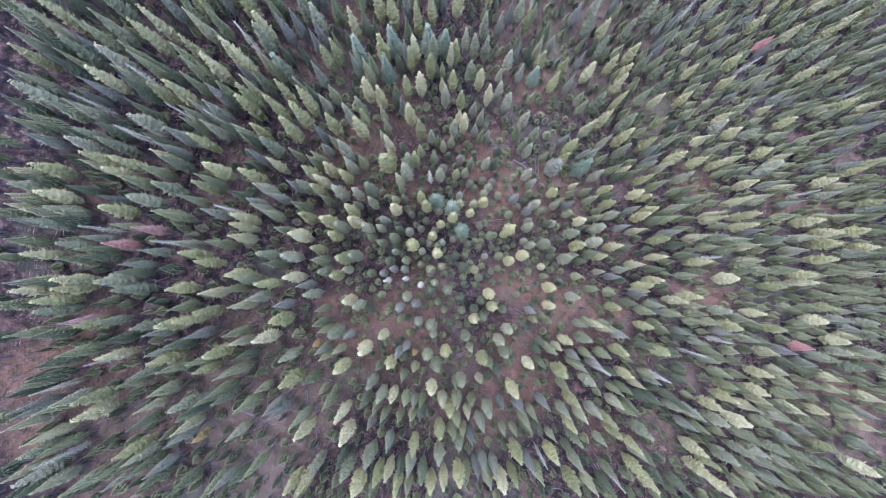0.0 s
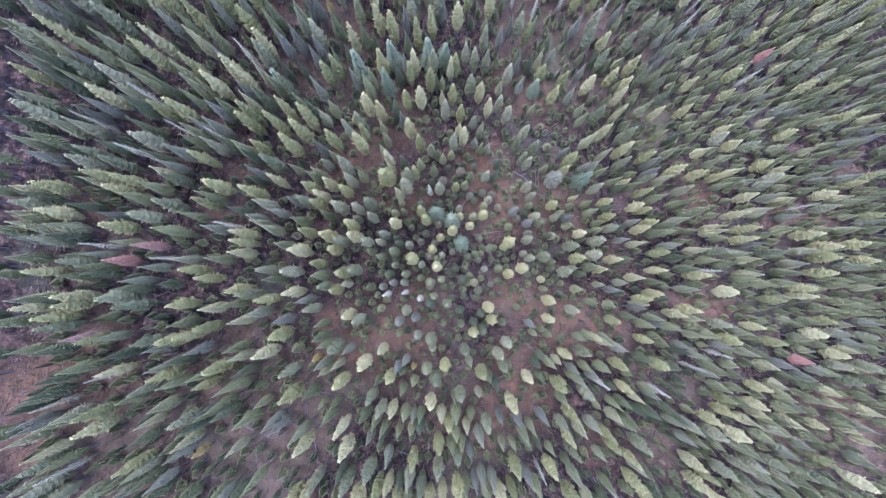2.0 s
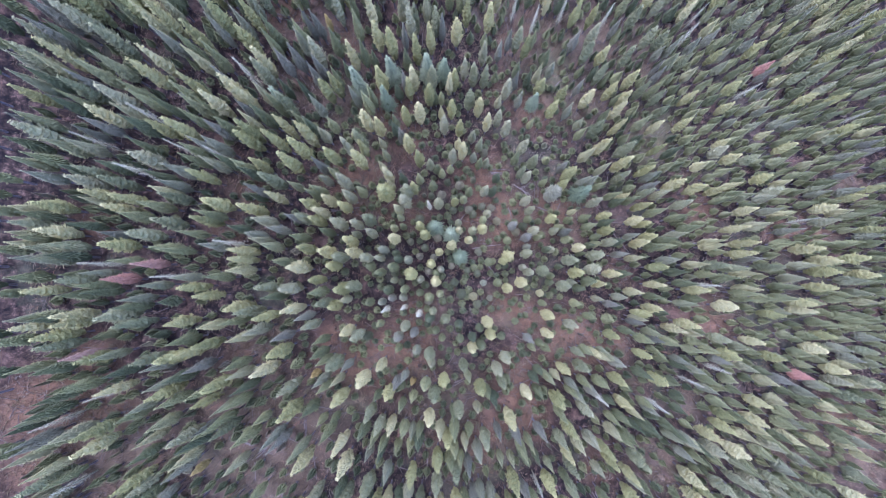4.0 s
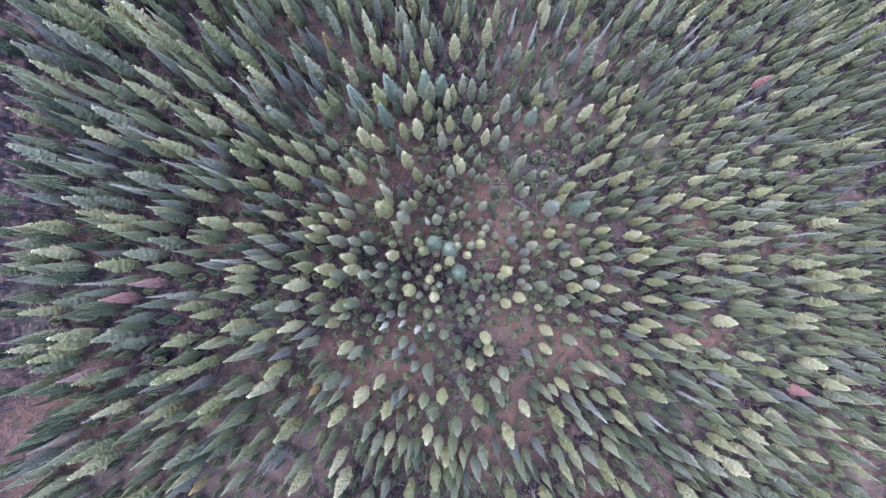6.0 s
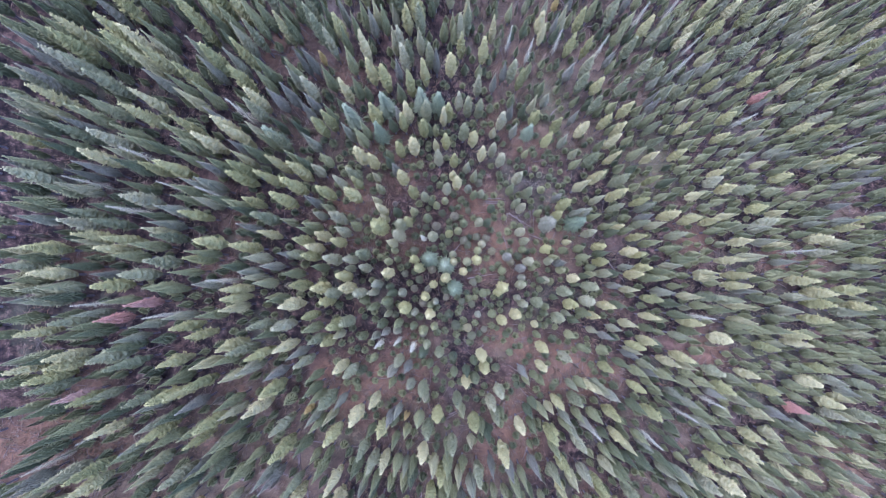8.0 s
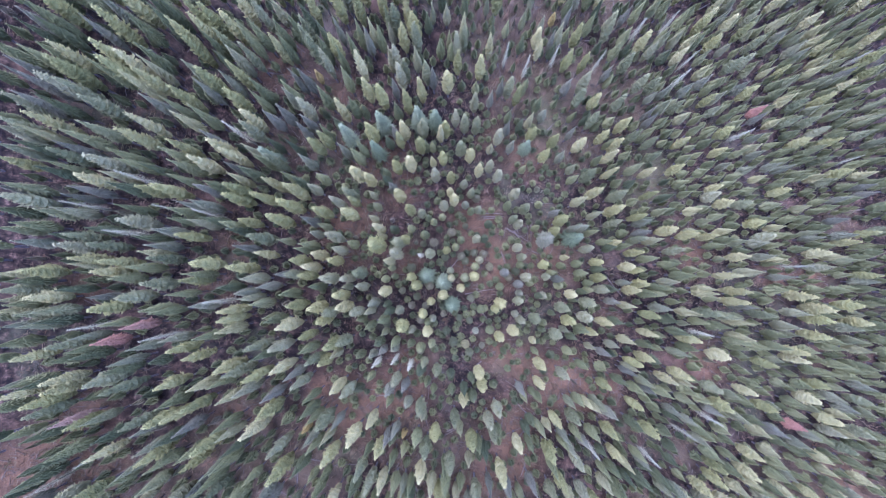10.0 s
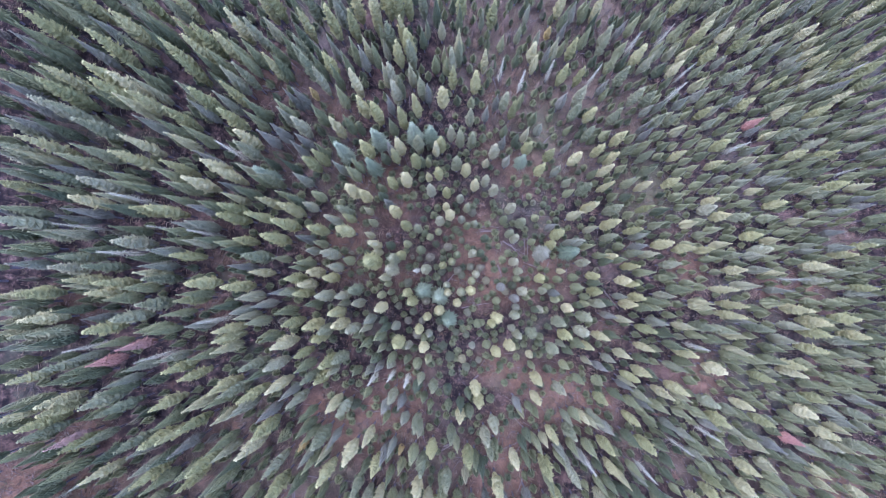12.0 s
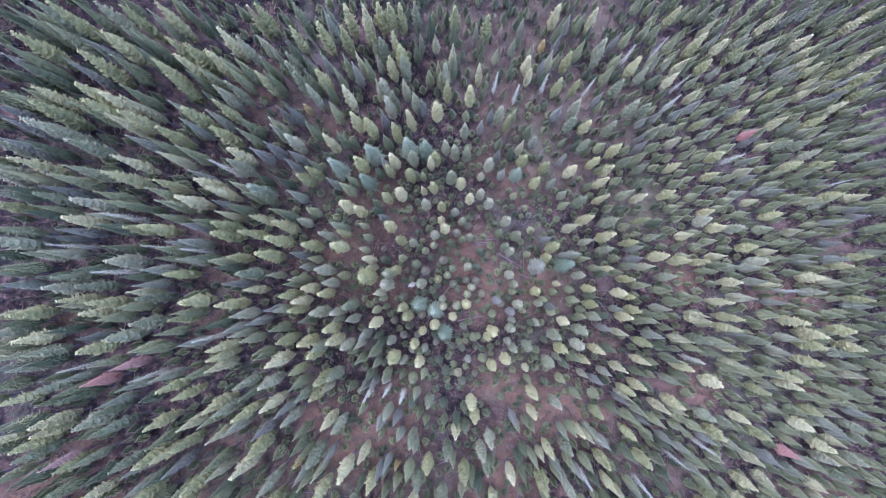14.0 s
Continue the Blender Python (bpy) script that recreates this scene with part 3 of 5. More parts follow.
grove("young_pine", (-13.6, 26.6, 15), (-26.7, 17, 15.2), (-18.9, 17.2, 15), (-16.6, 16.2, 14.8), (-20.1, 15, 14.9), (-20.7, 13.5, 14.9), (-18, 6.1, 14.2), (-20.5, 3.8, 14), (-5.1, 20.2, 15.4), (-1.1, 3.3, 12.6), (-0.4, 8.7, 12.4), (-1.9, 6.6, 12.7), (-30.7, 8.2, 16), (24.1, 22.5, 12.7), (42.7, 29.5, 13.3), (2.6, 18.4, 12.6), (7.9, 13.4, 10.5), (5.1, 11, 11.7), (11.8, 7.2, 12.3), (21.7, 15.7, 10.7), (32, 16.1, 12.7), (32.2, 13.1, 12.7), (26.9, 9.7, 11.5), (29.9, 2.7, 13.4), (40.3, 2.7, 14), (35.7, 19.9, 12.6), (40.1, 25.1, 14.2), (39.4, 14.5, 11.9), (40.2, 11.8, 13.2), (38.4, 10.7, 13.4))
grove("young_pine", (38, 15.1, 12.2), (59.5, 17.1, 12.3), (86.2, 21.7, 11.3), (-40.7, -12.7, 15.6), (-54.1, -4.2, 13.6), (-56.5, -2.7, 13.1), (-49.8, -7.6, 13.2), (-52.4, -2.3, 12.7), (-35.7, -14.7, 14), (-31.3, -0.4, 16.3), (-55.9, 2.3, 12.2), (-17.9, -0.8, 13.3), (-10.1, -10.5, 14.7), (0.5, -13.8, 13.3), (31.7, -6.8, 12.3), (28, -9.7, 12.3), (32.7, -18.2, 12.3), (36.9, -9.9, 13), (37.3, -2.7, 13.6), (39.5, -1.7, 13.7), (15.1, -16.2, 13.4), (28.4, -25.6, 13.8), (66, -24.5, 9.1), (11.4, -33.5, 14.8), (21.8, -26.4, 13.6), (-23, -32.3, 13.9), (32.4, -29.6, 13.8), (65.2, -30, 11.1), (-44.2, -25.3, 14.4), (-35.8, 49.4, 16.3))
grove("young_pine", (-24.7, 59.1, 14.9), (-19.1, 57.3, 15.6), (33.1, 68.5, 13.9), (50.5, 71.1, 12.3), (55.9, 66.2, 11.9), (80.2, 67.9, 11.3), (-21.8, -33, 13.2))
grove("broad_pine", (-9.7, 19, 17.3))
grove("grey_pine", (21.7, 20.6, 14.2))
grove("conifer_sapling", (-13.1, -6.3, 6.9), (6.9, -1.3, 5.6), (-2.3, -0.5, 6.4), (6.1, 0.4, 5.6), (3.8, 0.9, 6), (2.4, 2.9, 6.1), (-7.4, 3.2, 6.9), (-8.6, 4.7, 6.6), (7, 4.8, 5.3), (-2.4, 5.2, 6.8), (4.9, 5.3, 5.3), (1.8, 6.2, 5.6), (-1.6, 7.8, 6), (-4.2, 8.1, 6.8), (7.3, 9.1, 5.2), (-3.2, 9.5, 6.9), (-5.8, 10.7, 6.8), (-0.8, 11.5, 6.6), (-4.2, 15, 7.1), (6.2, 16.3, 6.1), (2.2, 17.1, 6.3), (5.4, 17.4, 6), (8, 18.1, 6), (-2, 19.7, 7.4), (-0.2, 19.9, 7.1), (3.3, 22, 6.7), (1.1, 22.5, 6.5), (6.1, 23.4, 6.4), (8.4, 28.9, 6.7), (9.3, -0.1, 5.3))
grove("conifer_sapling", (15, 13, 5.9), (16.6, 14.3, 5.5), (11.1, 15.4, 5.3), (9.8, 17.9, 6.1))
grove("spruce_tree", (-51.5, 28.1, 14.1), (-50.6, 28.9, 14.4), (-46.4, 34.4, 15.5), (-43.9, 26.6, 14.8), (-36.6, 37.1, 15), (-34.6, 44.4, 15.7), (-40.5, 29.5, 14.5), (-38.1, 31.8, 14.6), (-41.8, 41.6, 15.1), (-37.6, 38.8, 15.3), (-40.1, 44.1, 14.9), (-32.6, 49, 14.9), (-31.3, 49.5, 14.5), (-31, 46.2, 15), (-50.7, 37.2, 15.1), (-43.7, 31.1, 14.5), (-40.3, 45.7, 14.9), (-12.8, 34.3, 15.7), (-12, 35.7, 15), (-14.8, 35, 15.5), (-29.5, 47.1, 15.3), (-28.3, 33.5, 14.6), (-22.7, 43.7, 14.6), (-22.1, 34.6, 15.4), (-20.5, 32.7, 15.5), (-28.2, 29.9, 16), (-23.1, 29.7, 15.4), (-21.5, 29, 16), (-26.4, 31.9, 15.8), (-8.8, 54.8, 14.1))
grove("spruce_tree", (-13.3, 52.4, 15.1), (-15, 50, 15), (-6.2, 43.1, 13.2), (-13.3, 42.6, 15.1), (20.4, 47.2, 12.8), (18.8, 44, 13.4), (25.1, 37.1, 13.5), (16.7, 42.9, 12.9), (24.3, 60.3, 13.5), (38.7, 59, 12.7), (36.4, 58.7, 12.8), (-41.2, 17, 14.1), (-42.5, 15, 13.9), (-35.4, 13.9, 15.3), (-41.7, 19.3, 14.4), (-40.3, 18.2, 14.4), (-43.6, 23.5, 14.4), (-50.5, 22.8, 13.5), (-49.7, 4.8, 12.3), (-34.4, 4.1, 14.8), (-41.2, 8.6, 13.6), (-39.8, 8.2, 14.3), (-34.5, 24.5, 15.2), (-37.3, 23.5, 15.3), (-37.9, 11, 14.2), (-21.2, 17.9, 16.1), (-15.8, 18, 16.2), (-19.1, 11.8, 15.6), (-10.3, 8.8, 16.6), (-10.7, 7.7, 16.8))
grove("spruce_tree", (-7.6, 7.3, 16.1), (-8.4, 5.9, 16.5), (-10.6, 5.1, 16.1), (-7.7, 16.3, 16.8), (-6.6, 2.1, 15.2), (-28.3, 13.2, 15.5), (-28.7, 10.2, 14.9), (-23.2, 10.7, 15.2), (-25.1, 6.4, 15.2), (-30.2, 20.7, 15.3), (14.5, 27.3, 14.1), (5.1, 20.4, 14.5), (9.9, 20.8, 14.3), (7.3, 29.5, 13.8), (7.2, 26, 13.5), (33.5, 20.2, 15), (31.7, 25.3, 16), (27.4, 22.9, 16), (-41.4, -17.5, 13.1), (-41.7, -9.1, 14.4), (-35.2, -3.2, 14.4), (-39, -5.5, 14.1), (-31.7, -9.3, 15.6), (-42.6, -19.6, 13.6), (-49.4, 2, 12.4), (-45.4, -0.1, 13), (-18.8, -13.6, 15.2), (-19.2, -12.3, 15.7), (-19.1, -9.5, 14.9), (-12.7, -21, 13.6))
grove("spruce_tree", (-2.1, -3.2, 13.9), (-3.7, -21.6, 13.2), (-3.7, -23.3, 13.3), (26.7, -9.5, 13), (8.2, -16, 13.8), (15.2, -24, 15), (34.4, -20.1, 12.5), (34.4, -5.9, 13.7), (31.9, -20.9, 12.7), (30.5, -23.2, 12.7), (36.9, -22.6, 12.7), (17.2, -16.2, 14.1), (-6.7, -31.6, 13.6), (4, -32.8, 13.3), (8.5, -32.1, 14.4), (22.3, -32, 15), (6.7, -31.6, 14.4), (15.6, -33.4, 14.4), (33.3, -30.9, 13), (39.2, -35.5, 13.8), (24.5, -35.4, 14), (-37.9, -22.9, 13.9), (-46.4, -27.7, 13.4), (-42.7, -27.8, 13.7), (-30.6, 57.5, 15.2), (-10, 55.5, 14.4), (-37, -21.1, 14.7), (-29.9, -20.5, 15.3), (-21.9, -22.7, 16.9), (-26, -20.6, 16.2))
grove("spruce_tree", (-26.2, 1.1, 17.4), (2.3, -21.6, 15.3), (5.5, -6.7, 14.4), (-7.3, 51.6, 14.3), (-7.5, 58, 14.2), (5.7, 59.1, 13.9), (6, 63.1, 14), (13.7, -24.9, 16.5), (28, 3.2, 14.4), (34.2, 10.9, 14.4), (28.4, 28.1, 16.4), (32.3, 66.2, 13.3), (-31.3, -24.6, 13.2), (-36, -19.5, 11.9), (-16.4, 0.2, 12.5), (-9.5, 1.8, 12.6), (-24.3, 56.3, 12.2), (3.3, -26.6, 12.1), (6.6, -26.4, 12), (4.8, -13.6, 11.6), (7.1, -8.2, 12.9), (-1.5, -2.3, 12.8), (21.6, -30.3, 11.8), (34.1, 0.4, 11.7), (37.2, 12.1, 12.6), (35, 18.9, 12.1), (27.6, 32.8, 13), (-45.2, -16.1, 12.9), (-46.6, -9.8, 13.4), (-48.3, -7.2, 12.8))
grove("spruce_tree", (-49.8, 3.1, 13.1), (-46.4, 6.7, 12.4), (-51.3, 11.7, 11.9), (-45.2, 13.3, 12.8), (-49.8, 15.2, 11.9), (-51.4, 19.3, 12.6), (-47.7, 20.4, 12.7), (-45.3, 28.3, 13.8), (-48.1, 33, 15.3), (-28.4, -29.3, 15.1), (-36.6, -20.3, 15.5), (-33.3, -17.6, 16), (-32.6, -15.4, 16), (-31.3, -15.1, 15.8), (-43.9, -14.9, 13.1), (-39.9, -14.3, 14.6), (-36.3, -13.5, 14.6), (-30.2, -12.9, 15.7), (-41.4, -11.9, 14.2), (-39.3, -11, 13.9), (-31.2, -10.9, 14.6), (-31.1, -5.4, 15.4), (-28.6, -4.1, 16.7), (-31.8, -2.7, 16.5), (-44.8, 1.1, 13.4), (-42.9, 3, 12.9), (-38.6, 4.1, 14.1), (-31.3, 5.4, 15.7), (-27.4, 9.1, 14.6), (-29.6, 10.8, 14.3))
grove("spruce_tree", (-31.6, 11.7, 14.8), (-39.4, 20.4, 14.4), (-30.8, 21.6, 15.5), (-34.9, 21.8, 14.8), (-33, 22, 16), (-37.5, 22.2, 14.8), (-33.2, 27.6, 14.8), (-37.3, 28.1, 14.9), (-30.1, 28.8, 15.3), (-42.7, 29.9, 15.3), (-35.4, 30, 14.4), (-37.1, 30.1, 15), (-34.4, 38.1, 15.5), (-30.7, 43.7, 14.9), (-16.1, -29.6, 13.8), (-9.7, -24.1, 14.3), (-9.4, -23.2, 14.6), (-10.9, -22.1, 13.4), (-18, -20.7, 14.9), (-21.1, -16.9, 14.2), (-16.9, -12.8, 14.2), (-19.8, -8.2, 14.6), (-19.6, -6.3, 14.6), (-20.1, 1.7, 16.1), (-20.3, 18.7, 15.9), (-17.7, 37.7, 14.5), (-26.8, 41.5, 15.1), (-22.7, 42.6, 14.1), (-26.7, 42.9, 16), (-17.7, 43.5, 14.7))
grove("spruce_tree", (-14.4, 47, 14.5), (-22.9, 50.4, 14.6), (-17.4, 51.2, 15), (-5.6, -34.4, 12.8), (7.5, -33.6, 14.6), (-5.2, -31, 14.5), (-8.8, -27.5, 14.1), (1.6, -26.6, 13.1), (6.3, -25.3, 14.8), (2.3, -24.8, 13.9), (4.1, -23.8, 14.1), (-0, -21.7, 14.4), (-4.9, -21.6, 13), (-6.3, -21.4, 12.8), (2, -19, 14.3), (-6.7, -17.4, 13.1), (-2.7, -14.4, 13.8), (-2.9, 52.3, 14.4), (14.1, -26.1, 14.2), (24, -24.9, 13.9), (26.2, -24.3, 13.6), (20.9, -24, 14.3), (21.1, -19.9, 15.1), (24.4, -17, 14.3), (9.1, -16.9, 15.4), (23.4, -16.4, 13.5), (23.4, -15.2, 13.6), (25.9, -14.8, 13), (19.6, -14.3, 13.2), (25.2, -9.8, 13.5))
grove("spruce_tree", (26.4, 1.9, 12.4), (17.5, 50.1, 12.6), (32, -24.1, 14), (32.7, -23.6, 14), (34.1, -22.1, 13.3), (40.2, -22, 12.3), (30.4, -21, 13.3), (37.2, -19.2, 12.9), (36.8, -18.4, 12.3), (28.8, -14.8, 13.4), (36.4, -13.2, 14), (43.3, -12, 12.6), (43.7, -11.1, 12.9), (29.5, -10.5, 12.9), (41.9, -7.9, 13.8), (37.5, -7.4, 12.8), (39, -6.2, 13.2), (36.7, -3.6, 13.2), (27.9, -3.3, 12.6), (40.1, 0.4, 13.3), (36.5, 1.2, 13.5), (34.8, 4.7, 13.2), (43.2, 7.3, 15.1), (37, 7.7, 14.4), (41.1, 9.9, 13.3), (42.8, 10.1, 13.9), (42.9, 11.3, 15), (28.8, 13.9, 14.3), (32.1, 14.7, 14.9), (41.4, 16.7, 15))
grove("spruce_tree", (37.3, 19.3, 13.9), (42.8, 20.2, 14.9), (30.8, 21.9, 14.9), (28.7, 22.8, 16.3), (41, 24.1, 13.6), (39.7, 34.6, 14.4), (-50, -29.3, 13.9), (-45.2, -29.2, 14.5), (-51.4, -11.5, 13.6), (-45.1, 42.6, 15), (-51.8, 43.3, 14.7), (-50.4, 44.1, 14.1), (-51.9, 46.5, 14.1), (-50.3, 47.2, 14.4), (-50.3, 48.4, 15.5), (-51.6, 49, 14.4), (-50.5, 52.3, 14.1), (-47.2, 52.6, 13.9), (-48.9, 53, 13.6), (-50.3, 53.5, 15.1), (-49.5, 54.5, 13.7), (-33.6, -31.2, 14.5), (-37.7, -30.7, 14.4), (-41.2, -29.8, 14.6), (-44.2, -27.4, 14), (-43.6, -26.3, 13.6), (-43.2, -21.9, 13.9), (-41.1, 49.7, 14.3), (-27.6, 50.2, 15.7), (-38.3, 50.8, 15.7))
grove("spruce_tree", (-28.3, 51.4, 14.4), (-44.2, 51.6, 13.6), (-42.3, 52.1, 14.6), (-37.5, 52.4, 15), (-38.9, 52.5, 14.8), (-38.4, 53.3, 14.9), (-39.9, 53.8, 14), (-44.3, 55.8, 13.7), (-36.7, 56.6, 14.2), (-33.1, 58, 13.9), (-26.7, 51.6, 14.6), (-23.4, 52.3, 14.9), (-17.4, 53.3, 15.2), (-21.3, 53.3, 15.4), (-12, 54.5, 15), (-19.9, 55.6, 13.9), (-20.9, 60.2, 13.8), (-14.3, 60.6, 14.6), (-14.3, 62, 13.6), (1.7, 63.7, 14.4), (26.4, 66.1, 13), (27.1, -35.3, 14.6), (27.8, -33.5, 13.5), (42.9, -24.1, 12.8), (40.6, -23.8, 12), (41.4, -23.3, 12.5), (38.2, 61.3, 12.4), (30.8, 63.2, 12.5), (40.9, 66.2, 12.2), (30.6, 68, 12.7))
far_spots += [(-52.9, 33.3, 14.6), (-53.3, 31.3, 14.9), (68.3, 62.9, 10.7), (73.1, 64.3, 10.4), (76.1, 64.8, 10.5), (81.4, 65.8, 11.1), (70.3, 61.4, 10.8), (60.2, 46.1, 10.3), (81.6, 59.2, 10.6), (85.8, 58.6, 10.8), (87, 48.8, 11), (81.7, 48.4, 10.6), (82.3, 54.8, 10.9), (73.5, 50.3, 10.5), (71.6, 51.4, 10.5), (75.9, 37.1, 10.8), (-53.5, 7.2, 12.4), (-52.7, 22.7, 12.8), (-55.6, 18.4, 11.8), (-56.3, 12.9, 12.1), (-53.6, 8.7, 12.4), (55, 19.3, 12.2), (64.7, 17.2, 11.8), (57.6, 20.4, 11.5), (45.7, 28.9, 13.5), (-54.4, -8.8, 13), (-55.9, -15.5, 13.7), (57.5, -33.7, 11), (61.4, 69.8, 10.9), (76.6, 72.3, 11.1)]
far_spots += [(92.2, 74.4, 10.8), (53.8, 4, 13.6), (63.9, 0.3, 13.5), (84, 66.9, 12.2), (45.2, 26.3, 11.8), (-52, 1.7, 12.5), (-54.9, 6.7, 12.9), (-56.1, 8.3, 11.4), (44.6, 5.1, 13.9), (46.4, -9.2, 11.2), (47.2, -7.9, 11), (46.6, -6.3, 11.9), (45.6, -0.8, 14.3), (47.7, 0, 12.6), (45.9, 2.9, 14.7), (55.3, 5.8, 14.9), (48.2, 6.5, 14.7), (52.1, 10.1, 13.9), (51.9, 10.9, 14.2), (45.2, 12.3, 14.2), (47.7, 13.5, 14.9), (45.6, 15.7, 14.6), (52, 26.5, 10.1), (-53.7, -29, 12.8), (-54.8, -28.9, 13.5), (-56.1, -26.9, 13.8), (-56.1, -25, 13.8), (-53.2, -24.3, 12.9), (-54.4, -22.6, 13.9), (-56.6, -20.6, 13.5)]
far_spots += [(-53.4, -18.8, 13.7), (-52.1, -18, 13.3), (-56.9, -16.5, 12.9), (-54.8, -14.7, 13.5), (-53.7, -12.7, 14), (-57.4, -8.6, 12.3), (-55.1, -1.7, 12.8), (-57.6, -1.6, 12.1), (-56.1, -1.3, 12.3), (-57.9, 4.2, 11.5), (-56.9, 6.8, 12.4), (-57.6, 8.9, 11.9), (-57.1, 9.7, 11.3), (-58, 10.3, 11), (-56.7, 20.1, 12.2), (-55.3, 20.8, 12.4), (-57, 22.7, 11.9), (-55.4, 25.9, 13.6), (-55.4, 30.9, 13.6), (-55.6, 33.3, 13.3), (-53.8, 42.9, 15), (44.3, -27, 11.7), (44.1, -25.2, 11.5), (44.5, 67.7, 11.7), (59.1, -35.3, 11.5), (55.7, -35.1, 10.6), (62.4, -35.1, 10.2), (51.6, -34.4, 11.8), (60.8, -33.1, 10.8), (55.1, -32.8, 10.5)]
far_spots += [(57.9, -32.6, 10.9), (61.5, -32, 10.5), (59.3, -29, 10.1), (52.7, -28.8, 11.6), (51.5, -28.1, 11.3), (62.6, -27.7, 9.6), (55.9, -26.5, 10.7), (45.3, -25.8, 12.3), (59.3, -25.6, 10.2), (58, -25.3, 10.2), (61.8, -24.4, 9.9), (60, -24.1, 9.4), (61, -24.1, 10.2), (57.6, -24, 9.9), (53.5, -23.7, 11.4), (55.7, -22.6, 10.9), (62.8, -21.9, 9.2), (61, -21.8, 9.8), (53.2, -21.1, 10.3), (61.8, -20.3, 9), (53.1, -18.6, 10.6), (49.5, -18.3, 12), (60.6, -18.2, 9.3), (47.9, -16, 11.6), (59.1, -14.8, 10.6), (48.2, -14.5, 12.2), (59.1, -13.2, 9.5), (55.7, -12.5, 11.4), (57.2, -0, 12), (56.9, 1.1, 13.5)]
far_spots += [(57.5, 1.9, 14), (57.5, 4.8, 13.8), (60.8, 14.1, 14.2), (60, 20.1, 11.1), (57.6, 22.2, 11.4), (61.2, 33.5, 9), (59.4, 36, 8.6), (62.3, 38.6, 10.2), (53.4, 43.3, 11), (62.1, 44.6, 9.9), (53.8, 45.5, 9.9), (50.6, 45.6, 10.5), (45.9, 47.4, 12.7), (58.2, 50.1, 11), (46.3, 50.4, 12.4), (51.4, 51.6, 10.4), (61.3, 52.5, 9.9), (54.9, 55.3, 11), (55, 58.3, 10.4), (52.2, 61.1, 11.6), (53.5, 61.1, 11.7), (46.4, 61.4, 12.2), (49.1, 61.6, 11.7), (50.5, 65.9, 10.7), (59.7, 66.9, 10.6), (46.7, 67.9, 12.2), (57.9, 72.6, 11), (63.3, -35.9, 10.3), (69.9, -35.7, 10.4), (65.8, -35.3, 10.3)]
far_spots += [(66, -33.8, 10.2), (71.6, -29.8, 10.3), (73.9, -27.2, 9.1), (64.6, -26.5, 9.2), (71.1, -25.2, 9.2), (73.7, -25, 9.9), (70.2, -24.3, 9.8), (70.5, -23.2, 9), (75.6, -22.4, 9.5), (69.9, -21.2, 9.3), (75, -19.8, 9.3), (69.7, -19.3, 8.8), (65.8, -18, 9.4), (76.1, -17.1, 9.2), (65.7, -16.7, 9.6), (69.8, -15.9, 9.8), (74.8, -15.2, 9.9), (74.5, -12.1, 9.4), (75.8, -11, 9.3), (66.5, -9.9, 9.5), (73.6, -9.1, 10.2), (79.7, -7.2, 10), (77.7, -5.4, 10), (77.8, -4.1, 10.9), (79, -3.2, 11.1), (80.3, -0.5, 10.9), (75.1, -0.1, 11), (79.4, 1.1, 10.7), (64.6, 2.3, 12.1), (80.3, 3.4, 10.9)]
far_spots += [(78.4, 3.5, 11.5), (66.6, 3.9, 12.5), (69, 6.3, 12.7), (78.8, 10.5, 10.4), (67.1, 16.5, 11.2), (79.6, 17.1, 10.1), (64.5, 19.8, 10.3), (75.7, 20.9, 10.4), (75.7, 22, 10.6), (68.6, 23.1, 9.8), (77.9, 23.2, 10), (74.5, 27.2, 9.8), (70, 31.8, 9.3), (78.4, 33.6, 10.8), (75.6, 33.8, 10.6), (74.7, 34.3, 10.6), (63.8, 35, 9.5), (71.4, 35.3, 10.7), (69.2, 35.9, 9.9), (71.5, 36.9, 10), (65.7, 38.2, 10.3), (76.5, 38.7, 11.1), (65.2, 39.6, 10.2), (65.7, 41.7, 10.8), (70.4, 45.1, 10.1), (63.6, 52.6, 10), (73.9, 53.9, 11), (80, 56.5, 11.4), (74.9, 58.8, 10.4), (77.5, 60.4, 10.1)]
far_spots += [(75.8, 61.3, 11.2), (76.8, 64, 10.8), (72.9, 67.1, 10.4), (68.1, 70.2, 11.5), (72, 71.1, 11.5), (66.2, 71.6, 11.5), (74.9, 72.8, 10.4), (74.4, 74.6, 10.6), (84.1, 10.9, 10.2), (84.1, 12.2, 10.8), (81.5, 16.4, 10.7), (85.1, 17.1, 9.6), (82.3, 21.4, 10.5), (88.3, 34.1, 11), (89.6, 42.9, 11.2), (90.2, 45.5, 11.3), (90.1, 46.5, 10.4), (83.5, 46.9, 10.8), (84.9, 47.4, 10.3), (90.1, 52.9, 11.2), (83.6, 54.3, 10.8), (85.3, 54.6, 10.8), (82.9, 58.6, 10.1), (81.2, 63.6, 10.9), (91.1, 64.3, 10.4), (85, 65.1, 11.3), (89, 67.9, 10.9), (84.7, 74.9, 10.7), (82, 75, 11), (90.1, 75, 10.5)]
